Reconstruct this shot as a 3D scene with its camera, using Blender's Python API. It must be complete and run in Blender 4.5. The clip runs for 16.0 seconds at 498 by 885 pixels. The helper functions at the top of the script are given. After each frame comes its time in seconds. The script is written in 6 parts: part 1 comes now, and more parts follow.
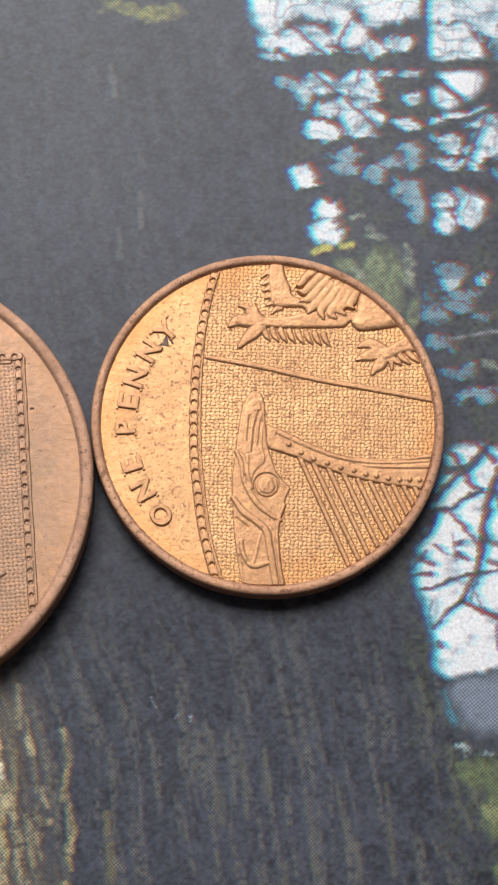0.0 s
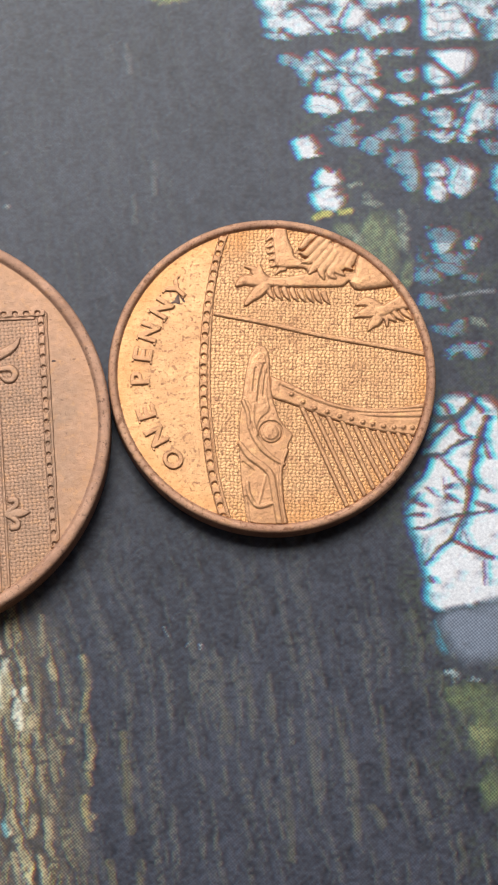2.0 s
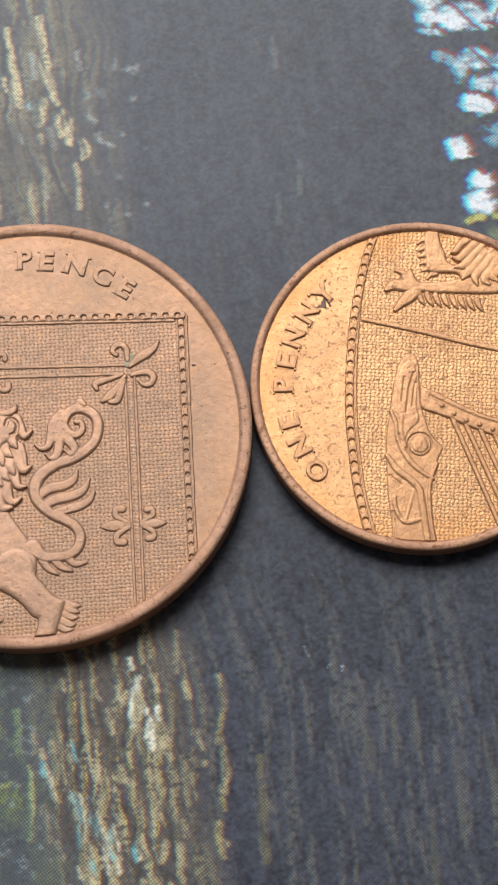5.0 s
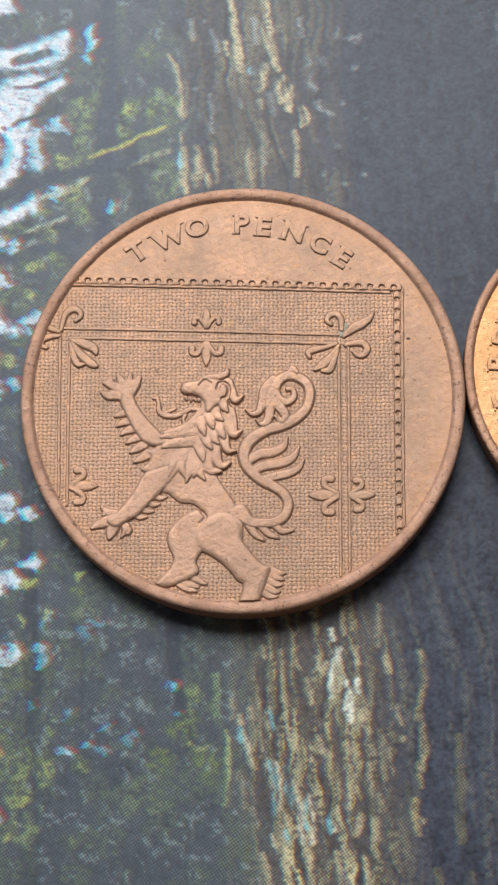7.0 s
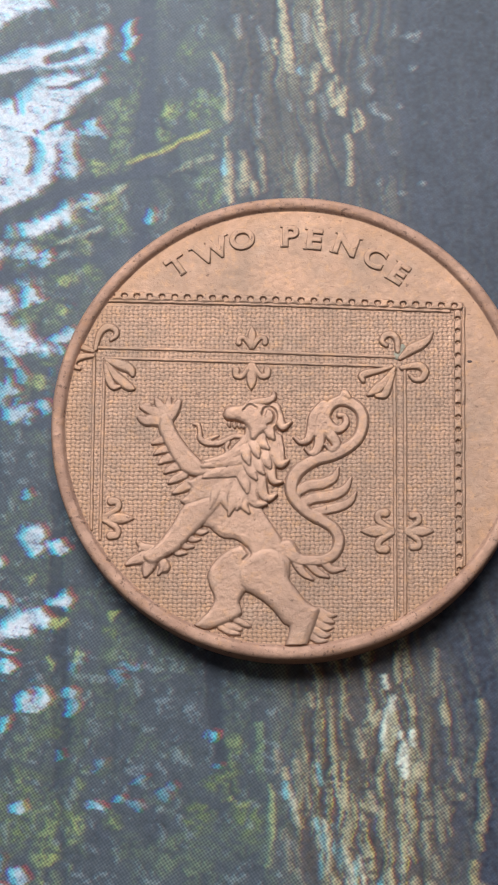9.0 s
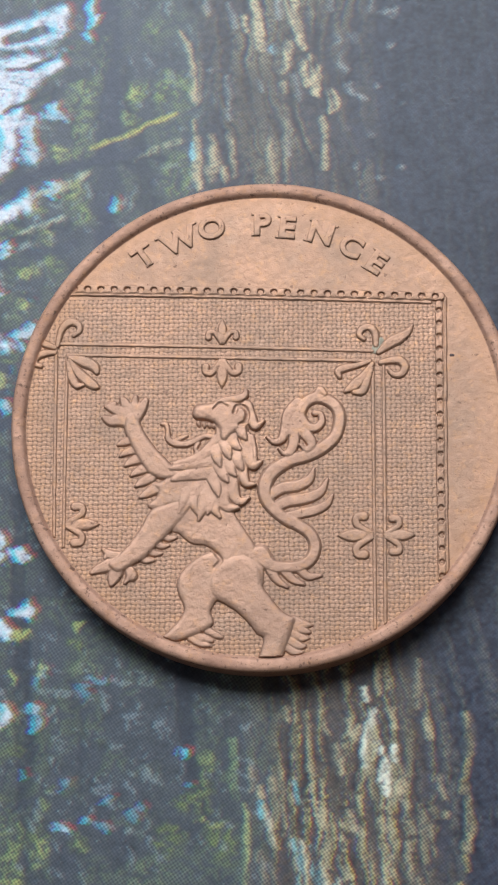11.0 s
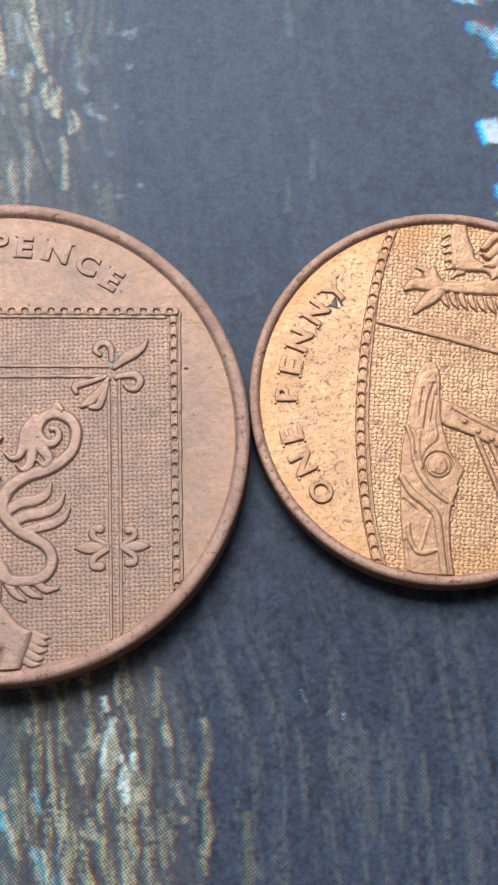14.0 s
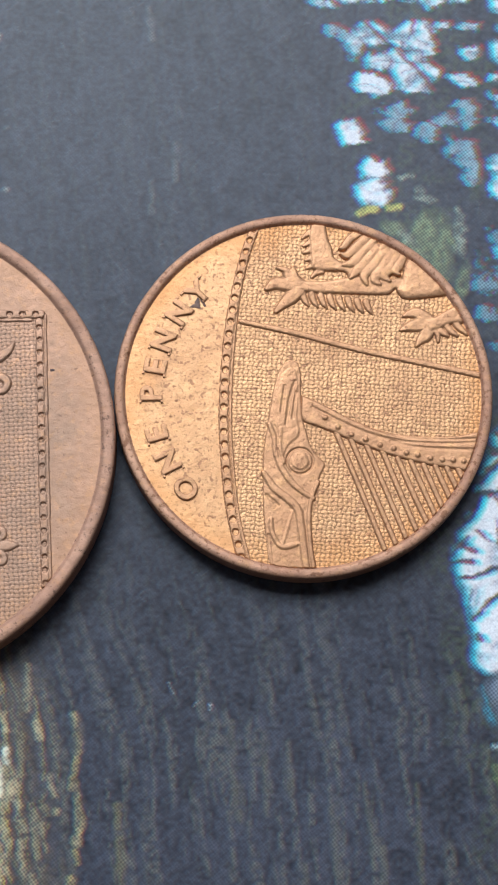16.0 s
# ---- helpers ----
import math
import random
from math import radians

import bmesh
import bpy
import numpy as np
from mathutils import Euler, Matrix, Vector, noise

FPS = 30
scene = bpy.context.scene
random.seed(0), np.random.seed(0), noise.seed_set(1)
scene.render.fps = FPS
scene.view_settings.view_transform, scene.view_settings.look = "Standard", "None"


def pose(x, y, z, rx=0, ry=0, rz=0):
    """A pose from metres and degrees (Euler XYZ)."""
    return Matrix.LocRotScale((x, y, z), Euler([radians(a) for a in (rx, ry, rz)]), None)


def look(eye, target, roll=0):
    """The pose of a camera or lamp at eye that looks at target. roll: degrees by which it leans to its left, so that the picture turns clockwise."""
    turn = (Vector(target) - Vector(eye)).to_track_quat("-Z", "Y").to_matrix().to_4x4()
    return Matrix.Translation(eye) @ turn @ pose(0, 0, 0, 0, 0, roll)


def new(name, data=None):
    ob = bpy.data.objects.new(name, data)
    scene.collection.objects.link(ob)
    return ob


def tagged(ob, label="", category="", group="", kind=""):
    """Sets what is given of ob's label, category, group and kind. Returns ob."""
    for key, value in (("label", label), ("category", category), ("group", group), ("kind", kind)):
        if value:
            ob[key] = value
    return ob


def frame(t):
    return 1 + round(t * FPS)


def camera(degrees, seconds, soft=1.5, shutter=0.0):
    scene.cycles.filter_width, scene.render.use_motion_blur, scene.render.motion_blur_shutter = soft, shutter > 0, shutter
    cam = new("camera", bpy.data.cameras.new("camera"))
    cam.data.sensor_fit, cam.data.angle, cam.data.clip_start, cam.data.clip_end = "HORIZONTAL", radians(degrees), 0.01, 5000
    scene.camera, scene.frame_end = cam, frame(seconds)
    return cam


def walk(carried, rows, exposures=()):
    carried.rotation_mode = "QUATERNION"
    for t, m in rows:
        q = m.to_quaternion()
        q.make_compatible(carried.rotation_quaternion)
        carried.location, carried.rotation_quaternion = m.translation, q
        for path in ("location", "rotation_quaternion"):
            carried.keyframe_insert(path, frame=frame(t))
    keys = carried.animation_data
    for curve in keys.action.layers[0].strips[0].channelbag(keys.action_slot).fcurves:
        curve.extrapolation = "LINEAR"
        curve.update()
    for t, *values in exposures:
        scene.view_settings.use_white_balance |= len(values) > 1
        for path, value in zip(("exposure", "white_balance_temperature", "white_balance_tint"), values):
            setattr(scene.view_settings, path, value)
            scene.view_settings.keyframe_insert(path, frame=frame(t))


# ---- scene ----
MM = 0.001
cam = camera(14.96, 16.0, soft=2.1)
# seconds, then millimetres and degrees
ROWS = [
    (0, 20.77, -25.18, 106.31, 15.62, -1.78, 4.81),
    (0.5, 21.37, -25.06, 106.60, 15.15, -1.45, 4.69),
    (1, 20.80, -26.16, 107.64, 14.96, -1.66, 4.76),
    (1.5, 20.65, -27.96, 110.91, 15.34, -1.59, 4.93),
    (2, 20.52, -30.25, 113.89, 15.48, -1.84, 4.86),
    (2.5, 20.66, -28.52, 113.07, 14.62, -1.52, 4.92),
    (3, 20.51, -28.38, 110.99, 14.82, -1.54, 4.95),
    (3.2, 18.98, -28.39, 109.94, 14.82, -2.07, 5.07),
    (5.3, 15.91, -30.31, 108.28, 16.07, 0.31, 7.47),
    (5.5, 13.94, -30.82, 108.04, 15.94, 0.12, 8.20),
    (6, 13.05, -30.89, 107.87, 15.90, 0.96, 9.07),
    (6.5, 10.70, -31.14, 108.29, 15.60, 1.11, 9.68),
    (7, 9.65, -31.45, 107.73, 15.70, 1.84, 10.42),
    (7.5, 9.08, -31.02, 106.15, 15.76, 2.27, 10.90),
    (8, 7.86, -29.79, 103.64, 15.57, 2.42, 11.15),
    (8.5, 8.29, -28.87, 101.50, 15.58, 2.95, 11.09),
    (8.7, 7.86, -28.40, 101.16, 15.60, 2.66, 11.14),
    (10.8, 8.98, -24.77, 95.24, 14.81, 3.38, 10.76),
    (11, 8.71, -24.96, 95.60, 14.88, 2.85, 10.61),
    (11.5, 9.89, -25.18, 95.99, 15.09, 2.38, 10.39),
    (12, 9.85, -24.93, 95.98, 15.02, 2.43, 10.40),
    (12.5, 11.73, -25.83, 95.66, 14.98, 1.69, 9.92),
    (13, 13.44, -24.93, 96.35, 15.27, 1.23, 9.51),
    (13.5, 15.32, -24.90, 96.55, 15.51, 0.41, 8.83),
    (14, 17.86, -24.18, 96.89, 15.41, 0.69, 8.49),
    (14.5, 19.79, -24.53, 96.88, 15.61, 0.16, 7.90),
    (15, 22.39, -24.37, 97.03, 15.62, -0.26, 7.24),
    (15.5, 22.62, -23.89, 98.05, 15.45, -1.02, 6.84),
    (16, 20.40, -23.20, 99.58, 14.62, -1.55, 6.92),
]
EXPOSURES = [(0.0, 0.13, 6450, 10), (3.0, 0.12, 6350, 10), (5.5, 0.12, 6250, 8), (7.0, 0.1, 6050, 8), (8.5, 0.08, 5800, 8), (11.0, 0.06, 5700, 8),
             (12.5, 0.08, 5300, 7), (14.0, 0.15, 5200, 6), (15.0, 0.16, 5200, 6), (16.0, 0.06, 5600, 7)]
walk(cam, [(t, pose(x * MM, y * MM, z * MM, rx, ry, rz)) for t, x, y, z, rx, ry, rz in ROWS], EXPOSURES)

# ---- daylight ----
world = bpy.data.worlds.new("overcast_sky")
scene.world = world
world.use_nodes = True
wn = world.node_tree.nodes
sky = wn.new("ShaderNodeTexSky")
sky.sky_type, sky.sun_disc = "NISHITA", False
SUN_ELEVATION, SUN_AZIMUTH = radians(57), radians(-25)  # azimuth from +y towards +x
sky.sun_elevation, sky.sun_rotation = SUN_ELEVATION, SUN_AZIMUTH
sky.air_density, sky.dust_density = 1.0, 3.0
world.node_tree.links.new(sky.outputs[0], wn["Background"].inputs[0])
wn["Background"].inputs[1].default_value = 0.115
sun = new("sun", bpy.data.lights.new("sun", "SUN"))
sun.data.energy, sun.data.angle, sun.data.color = 3.25, radians(38), (0.96, 0.98, 1.0)
d = Vector((math.sin(SUN_AZIMUTH) * math.cos(SUN_ELEVATION), math.cos(SUN_AZIMUTH) * math.cos(SUN_ELEVATION), math.sin(SUN_ELEVATION)))
sun.matrix_world = look(d * 2.0, (0, 0, 0))

# ---- materials ----
def nodes_of(name):
    m = bpy.data.materials.new(name)
    m.use_nodes = True
    n, l = m.node_tree.nodes, m.node_tree.links
    return m, n, l, n["Principled BSDF"]


def mix_colour(n, l, fac, a, b, blend="MIX"):
    x = n.new("ShaderNodeMix")
    x.data_type, x.blend_type = "RGBA", blend
    for socket, v in ((x.inputs[0], fac), (x.inputs[6], a), (x.inputs[7], b)):
        if isinstance(v, (int, float)):
            socket.default_value = v
        elif isinstance(v, tuple):
            socket.default_value = (*v, 1)
        else:
            l.new(v, socket)
    return x.outputs[2]


def grain(n, l, vec, scale, detail=3.0, lo=0.35, hi=0.65, rough=0.55):
    """Noise in object space, stretched to 0..1 between lo and hi; scale is per metre."""
    t = n.new("ShaderNodeTexNoise")
    t.inputs["Scale"].default_value, t.inputs["Detail"].default_value, t.inputs["Roughness"].default_value = scale, detail, rough
    l.new(vec, t.inputs["Vector"])
    r = n.new("ShaderNodeMapRange")
    r.inputs[1].default_value, r.inputs[2].default_value = lo, hi
    l.new(t.outputs[0], r.inputs[0])
    return r.outputs[0]


def calc(n, l, op, a, b=0.0, c=0.0):
    x = n.new("ShaderNodeMath")
    x.operation = op
    for s, v in zip(x.inputs, (a, b, c)):
        if isinstance(v, (int, float)):
            s.default_value = v
        else:
            l.new(v, s)
    return x.outputs[0]


def copper(name, base, tarnish, bright, spot, spot_lo, glint, roughness, hatch=0.0, pitch=(0.2, 0.2), turn=0.0, wander=6.0, ring=None, pitted=1.0):
    """Struck bronze: tarnish clouds, rubbed patches, dark specks, scratches; hatch adds the fine woven ground of a shield."""
    m, n, l, b = nodes_of(name)
    vec = n.new("ShaderNodeTexCoord").outputs["Object"]
    cloud = grain(n, l, vec, 330, 8, 0.34, 0.68, 0.7)
    fine = grain(n, l, vec, 2600, 4, 0.3, 0.7, 0.65)
    rub = grain(n, l, vec, 800, 5, 0.5, 0.75, 0.7)
    speck = grain(n, l, vec, 2900, 3, spot_lo + 0.03, spot_lo + 0.08)
    col = mix_colour(n, l, cloud, base, tarnish)
    col = mix_colour(n, l, calc(n, l, "MULTIPLY", rub, 0.35), col, bright)
    col = mix_colour(n, l, calc(n, l, "MULTIPLY", fine, 0.34), col, tuple(v * 0.5 for v in base))
    col = mix_colour(n, l, calc(n, l, "MULTIPLY", grain(n, l, vec, 1700, 5, 0.52, 0.75, 0.7), 0.45), col, glint)
    col = mix_colour(n, l, calc(n, l, "MULTIPLY", speck, 0.75), col, spot)
    col = mix_colour(n, l, calc(n, l, "MULTIPLY", grain(n, l, vec, 5600, 3, spot_lo, spot_lo + 0.1), 0.65), col, spot)
    if ring:  # warmer tarnish gathered along the rim
        reach = n.new("ShaderNodeVectorMath")
        reach.operation = "LENGTH"
        l.new(vec, reach.inputs[0])
        near = n.new("ShaderNodeMapRange")
        near.inputs[1].default_value, near.inputs[2].default_value = ring[0] * MM, ring[1] * MM
        l.new(calc(n, l, "MULTIPLY_ADD", calc(n, l, "SUBTRACT", cloud, 0.5), 1.4 * MM, reach.outputs["Value"]), near.inputs[0])
        col = mix_colour(n, l, calc(n, l, "MULTIPLY", near.outputs[0], ring[3]), col, ring[2])
    l.new(col, b.inputs["Base Color"])
    b.inputs["Metallic"].default_value = 0.7
    r = n.new("ShaderNodeMapRange")
    r.inputs[3].default_value, r.inputs[4].default_value = roughness - 0.03, roughness + 0.05
    l.new(cloud, r.inputs[0])
    l.new(r.outputs[0], b.inputs["Roughness"])
    height = calc(n, l, "ADD", calc(n, l, "MULTIPLY", fine, 0.75), calc(n, l, "MULTIPLY", grain(n, l, vec, 900, 3), 0.25 * pitted))
    if pitted > 1:
        height = calc(n, l, "ADD", height, calc(n, l, "MULTIPLY", grain(n, l, vec, 1900, 4, 0.4, 0.7), pitted * 0.4))
    if hatch:
        turned = n.new("ShaderNodeMapping")
        turned.inputs["Rotation"].default_value[2] = turn
        l.new(vec, turned.inputs[0])
        wob = n.new("ShaderNodeTexNoise")
        wob.inputs["Scale"].default_value = 2400
        l.new(vec, wob.inputs["Vector"])
        sep = n.new("ShaderNodeSeparateXYZ")
        l.new(turned.outputs[0], sep.inputs[0])
        k = 2 * math.pi / MM
        px = calc(n, l, "MULTIPLY", sep.outputs[0], k / pitch[0])
        py = calc(n, l, "MULTIPLY_ADD", sep.outputs[1], k / pitch[1], calc(n, l, "MULTIPLY", wob.outputs[0], wander))
        px = calc(n, l, "ADD", px, calc(n, l, "MULTIPLY", wob.outputs[0], wander))
        # threads passing over and under each other: flat tops with narrow gaps
        bend = lambda v: calc(n, l, "MULTIPLY", calc(n, l, "SINE", calc(n, l, "MULTIPLY", v, 0.5)), 0.6)
        weft = calc(n, l, "MINIMUM", calc(n, l, "SINE", calc(n, l, "ADD", py, bend(px))), 0.25)
        warp = calc(n, l, "MINIMUM", calc(n, l, "SINE", calc(n, l, "ADD", px, bend(py))), 0.25)
        weave = calc(n, l, "ADD", calc(n, l, "MULTIPLY", weft, 0.68), calc(n, l, "MULTIPLY", warp, 0.88))
        # the gaps are darkened in the colour: crevice shade together with old dirt
        gap = n.new("ShaderNodeMapRange")
        gap.inputs[1].default_value, gap.inputs[2].default_value = -0.3, -1.3
        l.new(weave, gap.inputs[0])
        gap_shade_and_dirt = mix_colour(n, l, calc(n, l, "MULTIPLY", gap.outputs[0], 0.68), col, tuple(v * 0.45 for v in tarnish))
        l.new(gap_shade_and_dirt, b.inputs["Base Color"])
        height = calc(n, l, "ADD", height, calc(n, l, "MULTIPLY", weave, hatch))
    bump = n.new("ShaderNodeBump")
    bump.inputs["Strength"].default_value, bump.inputs["Distance"].default_value = 1.0, 0.02 * MM
    l.new(height, bump.inputs["Height"])
    l.new(bump.outputs[0], b.inputs["Normal"])
    return m


# coin edge: the shade of its side is put into the colour, besides tarnish
EDGE = dict(base=(0.42, 0.21, 0.12), tarnish=(0.3, 0.145, 0.09), bright=(0.5, 0.28, 0.17), spot=(0.05, 0.03, 0.025), spot_lo=0.6, glint=(0.22, 0.11, 0.06), roughness=0.62)
BROWN = dict(base=(0.465, 0.264, 0.157), tarnish=(0.385, 0.247, 0.16), bright=(0.5, 0.34, 0.23), spot=(0.18, 0.1, 0.065), spot_lo=0.645, glint=(0.64, 0.33, 0.13), roughness=0.58, ring=(11.3, 13.2, (0.52, 0.265, 0.12), 0.5))
GOLD = dict(base=(0.72, 0.405, 0.185), tarnish=(0.58, 0.31, 0.145), bright=(0.8, 0.51, 0.25), spot=(0.26, 0.12, 0.06), spot_lo=0.565, glint=(0.78, 0.44, 0.17), roughness=0.54, ring=(8.2, 10.2, (0.68, 0.31, 0.095), 0.6))
brown_bronze = copper("aged_brown_bronze", **BROWN)
brown_woven = copper("aged_brown_bronze_woven", hatch=0.42, pitch=(0.25, 0.225), wander=4.5, **BROWN)
gold_bronze = copper("bright_orange_bronze", **GOLD)
gold_woven = copper("bright_orange_bronze_woven", hatch=0.5, pitch=(0.255, 0.215), turn=radians(-4), wander=8.0, **GOLD)
relief_gold = copper("tarnished_orange_relief", **{**GOLD, "ring": None, "base": (0.58, 0.31, 0.15), "tarnish": (0.5, 0.26, 0.125), "bright": (0.72, 0.43, 0.22), "spot_lo": 0.62})
edge_bronze = copper("shaded_tarnished_edge", **EDGE)
# paler bronze for the lion: rubbed wear, with highlights put into the colour
relief_brown = copper("rubbed_highlit_relief", **{**BROWN, "base": (0.5, 0.295, 0.185), "tarnish": (0.43, 0.262, 0.17), "ring": None})
rim_gold = copper("worn_rose_bronze", **{**GOLD, "base": (0.64, 0.375, 0.23), "tarnish": (0.46, 0.25, 0.155), "bright": (0.74, 0.48, 0.31), "spot_lo": 0.56, "roughness": 0.7, "ring": None, "pitted": 2.5})
rim_brown = copper("worn_brown_rim", **{**BROWN, "base": (0.58, 0.345, 0.22), "tarnish": (0.43, 0.245, 0.16), "bright": (0.68, 0.44, 0.32), "spot_lo": 0.6, "roughness": 0.7, "ring": None, "pitted": 2.5})


def print_material():
    m, n, l, b = nodes_of("printed_satin_paper")
    ink = n.new("ShaderNodeAttribute")
    ink.attribute_name = "ink"
    vec = n.new("ShaderNodeTexCoord").outputs["Object"]
    sep = n.new("ShaderNodeSeparateXYZ")
    l.new(vec, sep.inputs[0])
    k = 2 * math.pi / (0.22 * MM)
    # the print's halftone screen, at 45 degrees: strongest in the middle tones
    u = calc(n, l, "SINE", calc(n, l, "MULTIPLY", sep.outputs[0], k))
    v = calc(n, l, "SINE", calc(n, l, "MULTIPLY", sep.outputs[1], k))
    dots = n.new("ShaderNodeMapRange")
    dots.inputs[1].default_value, dots.inputs[2].default_value = -0.35, 0.35
    l.new(calc(n, l, "MULTIPLY", u, v), dots.inputs[0])
    fibre = grain(n, l, vec, 5200, 3, 0.3, 0.72, 0.7)
    lint = grain(n, l, vec, 1500, 4, 0.3, 0.7)
    body = n.new("ShaderNodeValToRGB")
    for place, value in ((0.04, 0.07), (0.16, 0.66), (0.4, 0.6), (0.75, 0.06)):
        stop = body.color_ramp.elements.new(place)
        stop.color = (value, value, value, 1)
    body.color_ramp.elements.remove(body.color_ramp.elements[0])
    body.color_ramp.elements.remove(body.color_ramp.elements[-1])
    l.new(ink.outputs["Fac"], body.inputs[0])
    full = mix_colour(n, l, 1.0, ink.outputs["Color"], (1.04, 1.04, 1.02), "MULTIPLY")
    col = mix_colour(n, l, calc(n, l, "MULTIPLY", dots.outputs[0], body.outputs[0]), full, mix_colour(n, l, 1.0, ink.outputs["Color"], (0.24, 0.26, 0.33), "MULTIPLY"))
    col = mix_colour(n, l, calc(n, l, "MULTIPLY", fibre, 0.6), col, mix_colour(n, l, 1.0, col, (0.45, 0.45, 0.48), "MULTIPLY"))
    col = mix_colour(n, l, calc(n, l, "MULTIPLY", lint, 0.05), col, (0.3, 0.31, 0.33))
    l.new(col, b.inputs["Base Color"])
    b.inputs["Roughness"].default_value = 0.36
    b.inputs["Specular IOR Level"].default_value = 0.22
    bump = n.new("ShaderNodeBump")
    bump.inputs["Strength"].default_value, bump.inputs["Distance"].default_value = 0.35, 0.01 * MM
    l.new(calc(n, l, "ADD", fibre, lint), bump.inputs["Height"])
    l.new(bump.outputs[0], b.inputs["Normal"])
    return m


def wood_material():
    m, n, l, b = nodes_of("dark_table_wood")
    vec = n.new("ShaderNodeTexCoord").outputs["Object"]
    g = grain(n, l, vec, 40, 5)
    l.new(mix_colour(n, l, g, (0.16, 0.09, 0.05), (0.24, 0.15, 0.09)), b.inputs["Base Color"])
    b.inputs["Roughness"].default_value = 0.5
    return m


# ---- mesh helpers ----
def link_mesh(name, verts, faces, material, parent=None, label="", smooth=True):
    me = bpy.data.meshes.new(name)
    me.from_pydata(verts, [], faces)
    me.materials.append(material)
    if smooth:
        me.polygons.foreach_set("use_smooth", [True] * len(me.polygons))
    ob = new(name, me)
    ob.parent = parent
    return tagged(ob, label)


def curve_through(points, step=0.06):
    """A smooth line through points of equal length tuples (x, y, r...), in millimetres."""
    p = np.array(points, float)
    if len(p) == 1:
        return p
    ends = np.vstack([2 * p[0] - p[1], p, 2 * p[-1] - p[-2]])
    out = []
    for i in range(len(p) - 1):
        a, b, c, e = ends[i:i + 4]
        k = max(2, int(np.hypot(*(c - b)[:2]) / step))
        t = np.linspace(0, 1, k, endpoint=False)[:, None]
        out.append(0.5 * (2 * b + (c - a) * t + (2 * a - 5 * b + 4 * c - e) * t**2 + (3 * b - a - 3 * c + e) * t**3))
    return np.vstack(out + [p[-1:]])


class Relief:
    """A raised figure on a coin's face: rounded strokes laid over each other on a fine net."""

    def __init__(self, x0, y0, x1, y1, cell=0.05):
        self.cell = cell
        self.x, self.y = np.arange(x0, x1, cell), np.arange(y0, y1, cell)
        self.h = np.zeros((len(self.y), len(self.x)))

    def window(self, x, y, r):
        i0, i1 = np.searchsorted(self.y, (y - r, y + r))
        j0, j1 = np.searchsorted(self.x, (x - r, x + r))
        return slice(i0, i1), slice(j0, j1)

    def stroke(self, points, height=0.12, steep=2.2, sink=False):
        """points: (x, y, radius); the ridge stands height high with a flattened top."""
        lay = np.zeros_like(self.h)
        for x, y, r in curve_through(points):
            r = max(r, 0.03)
            w = self.window(x, y, r)
            dx, dy = self.x[w[1]][None] - x, self.y[w[0]][:, None] - y
            q = np.clip(1 - (dx * dx + dy * dy) / (r * r), 0, 1)
            lay[w] = np.maximum(lay[w], np.minimum(1, steep * q) ** 0.7 * (0.86 + 0.14 * q) * min(1.0, r / 0.2 + 0.35))
        if sink:
            self.h = np.maximum(0, self.h - lay * height)
        else:
            self.h = np.maximum(self.h, lay * height * 0.8)
        return self

    def shape(self, outline, height, edge):
        """A flat-topped mass with a closed smooth outline; its shoulder is rounded over the width edge."""
        o = curve_through(list(outline) + [outline[0]], 0.15)
        gx, gy = np.meshgrid(self.x, self.y)
        inside, near = np.zeros(gx.shape, bool), np.full(gx.shape, 9.0)
        for (ax, ay), (bx, by) in zip(o, np.roll(o, -1, 0)):
            cross = (ay > gy) != (by > gy)
            inside ^= cross & (gx < (bx - ax) * (gy - ay) / (by - ay + 1e-12) + ax)
            k = np.clip(((gx - ax) * (bx - ax) + (gy - ay) * (by - ay)) / ((bx - ax) ** 2 + (by - ay) ** 2 + 1e-12), 0, 1)
            near = np.minimum(near, np.hypot(gx - ax - k * (bx - ax), gy - ay - k * (by - ay)))
        rise = np.clip(near / edge, 0, 1)
        lay = np.where(inside, 0.3 + 0.7 * np.sqrt(1 - (1 - rise) ** 2), 0) * height
        self.h = np.maximum(self.h, lay)
        return self

    def lock(self, points, low, high):
        """A lock of hair that rises from low at its root to high at its tip."""
        p = curve_through(points)
        lay = np.zeros_like(self.h)
        for k, (x, y, r) in enumerate(p):
            r = max(r, 0.05)
            w = self.window(x, y, r)
            dx, dy = self.x[w[1]][None] - x, self.y[w[0]][:, None] - y
            q = np.clip(1 - (dx * dx + dy * dy) / (r * r), 0, 1)
            top = low + (high - low) * min(1.0, 1.5 * k / len(p))
            lay[w] = np.maximum(lay[w], np.minimum(1, 2.6 * q) ** 0.6 * (0.8 + 0.2 * q) * top)
        self.h = np.maximum(self.h, lay)
        return self

    def build(self, name, z, material, parent, inside=None, label=""):
        h = self.h.copy()
        if inside:
            h[np.hypot(*np.meshgrid(self.x, self.y)) > inside] = 0
        ny, nx = h.shape
        gx, gy = np.meshgrid(self.x, self.y)
        rough = 0.02 * (cloud(gx, gy, 0.5, 131, 3) - 0.5) + 0.008 * (lattice(gx, gy, 0.13, 133) - 0.5)
        on = h > 0.004
        keep = on[:-1, :-1] | on[1:, :-1] | on[:-1, 1:] | on[1:, 1:]
        i, j = np.nonzero(keep)
        quads = np.stack([i * nx + j, i * nx + j + 1, (i + 1) * nx + j + 1, (i + 1) * nx + j], 1)
        used, inverse = np.unique(quads, return_inverse=True)
        zz = np.where(on, h + rough, -0.02).ravel()[used] + z
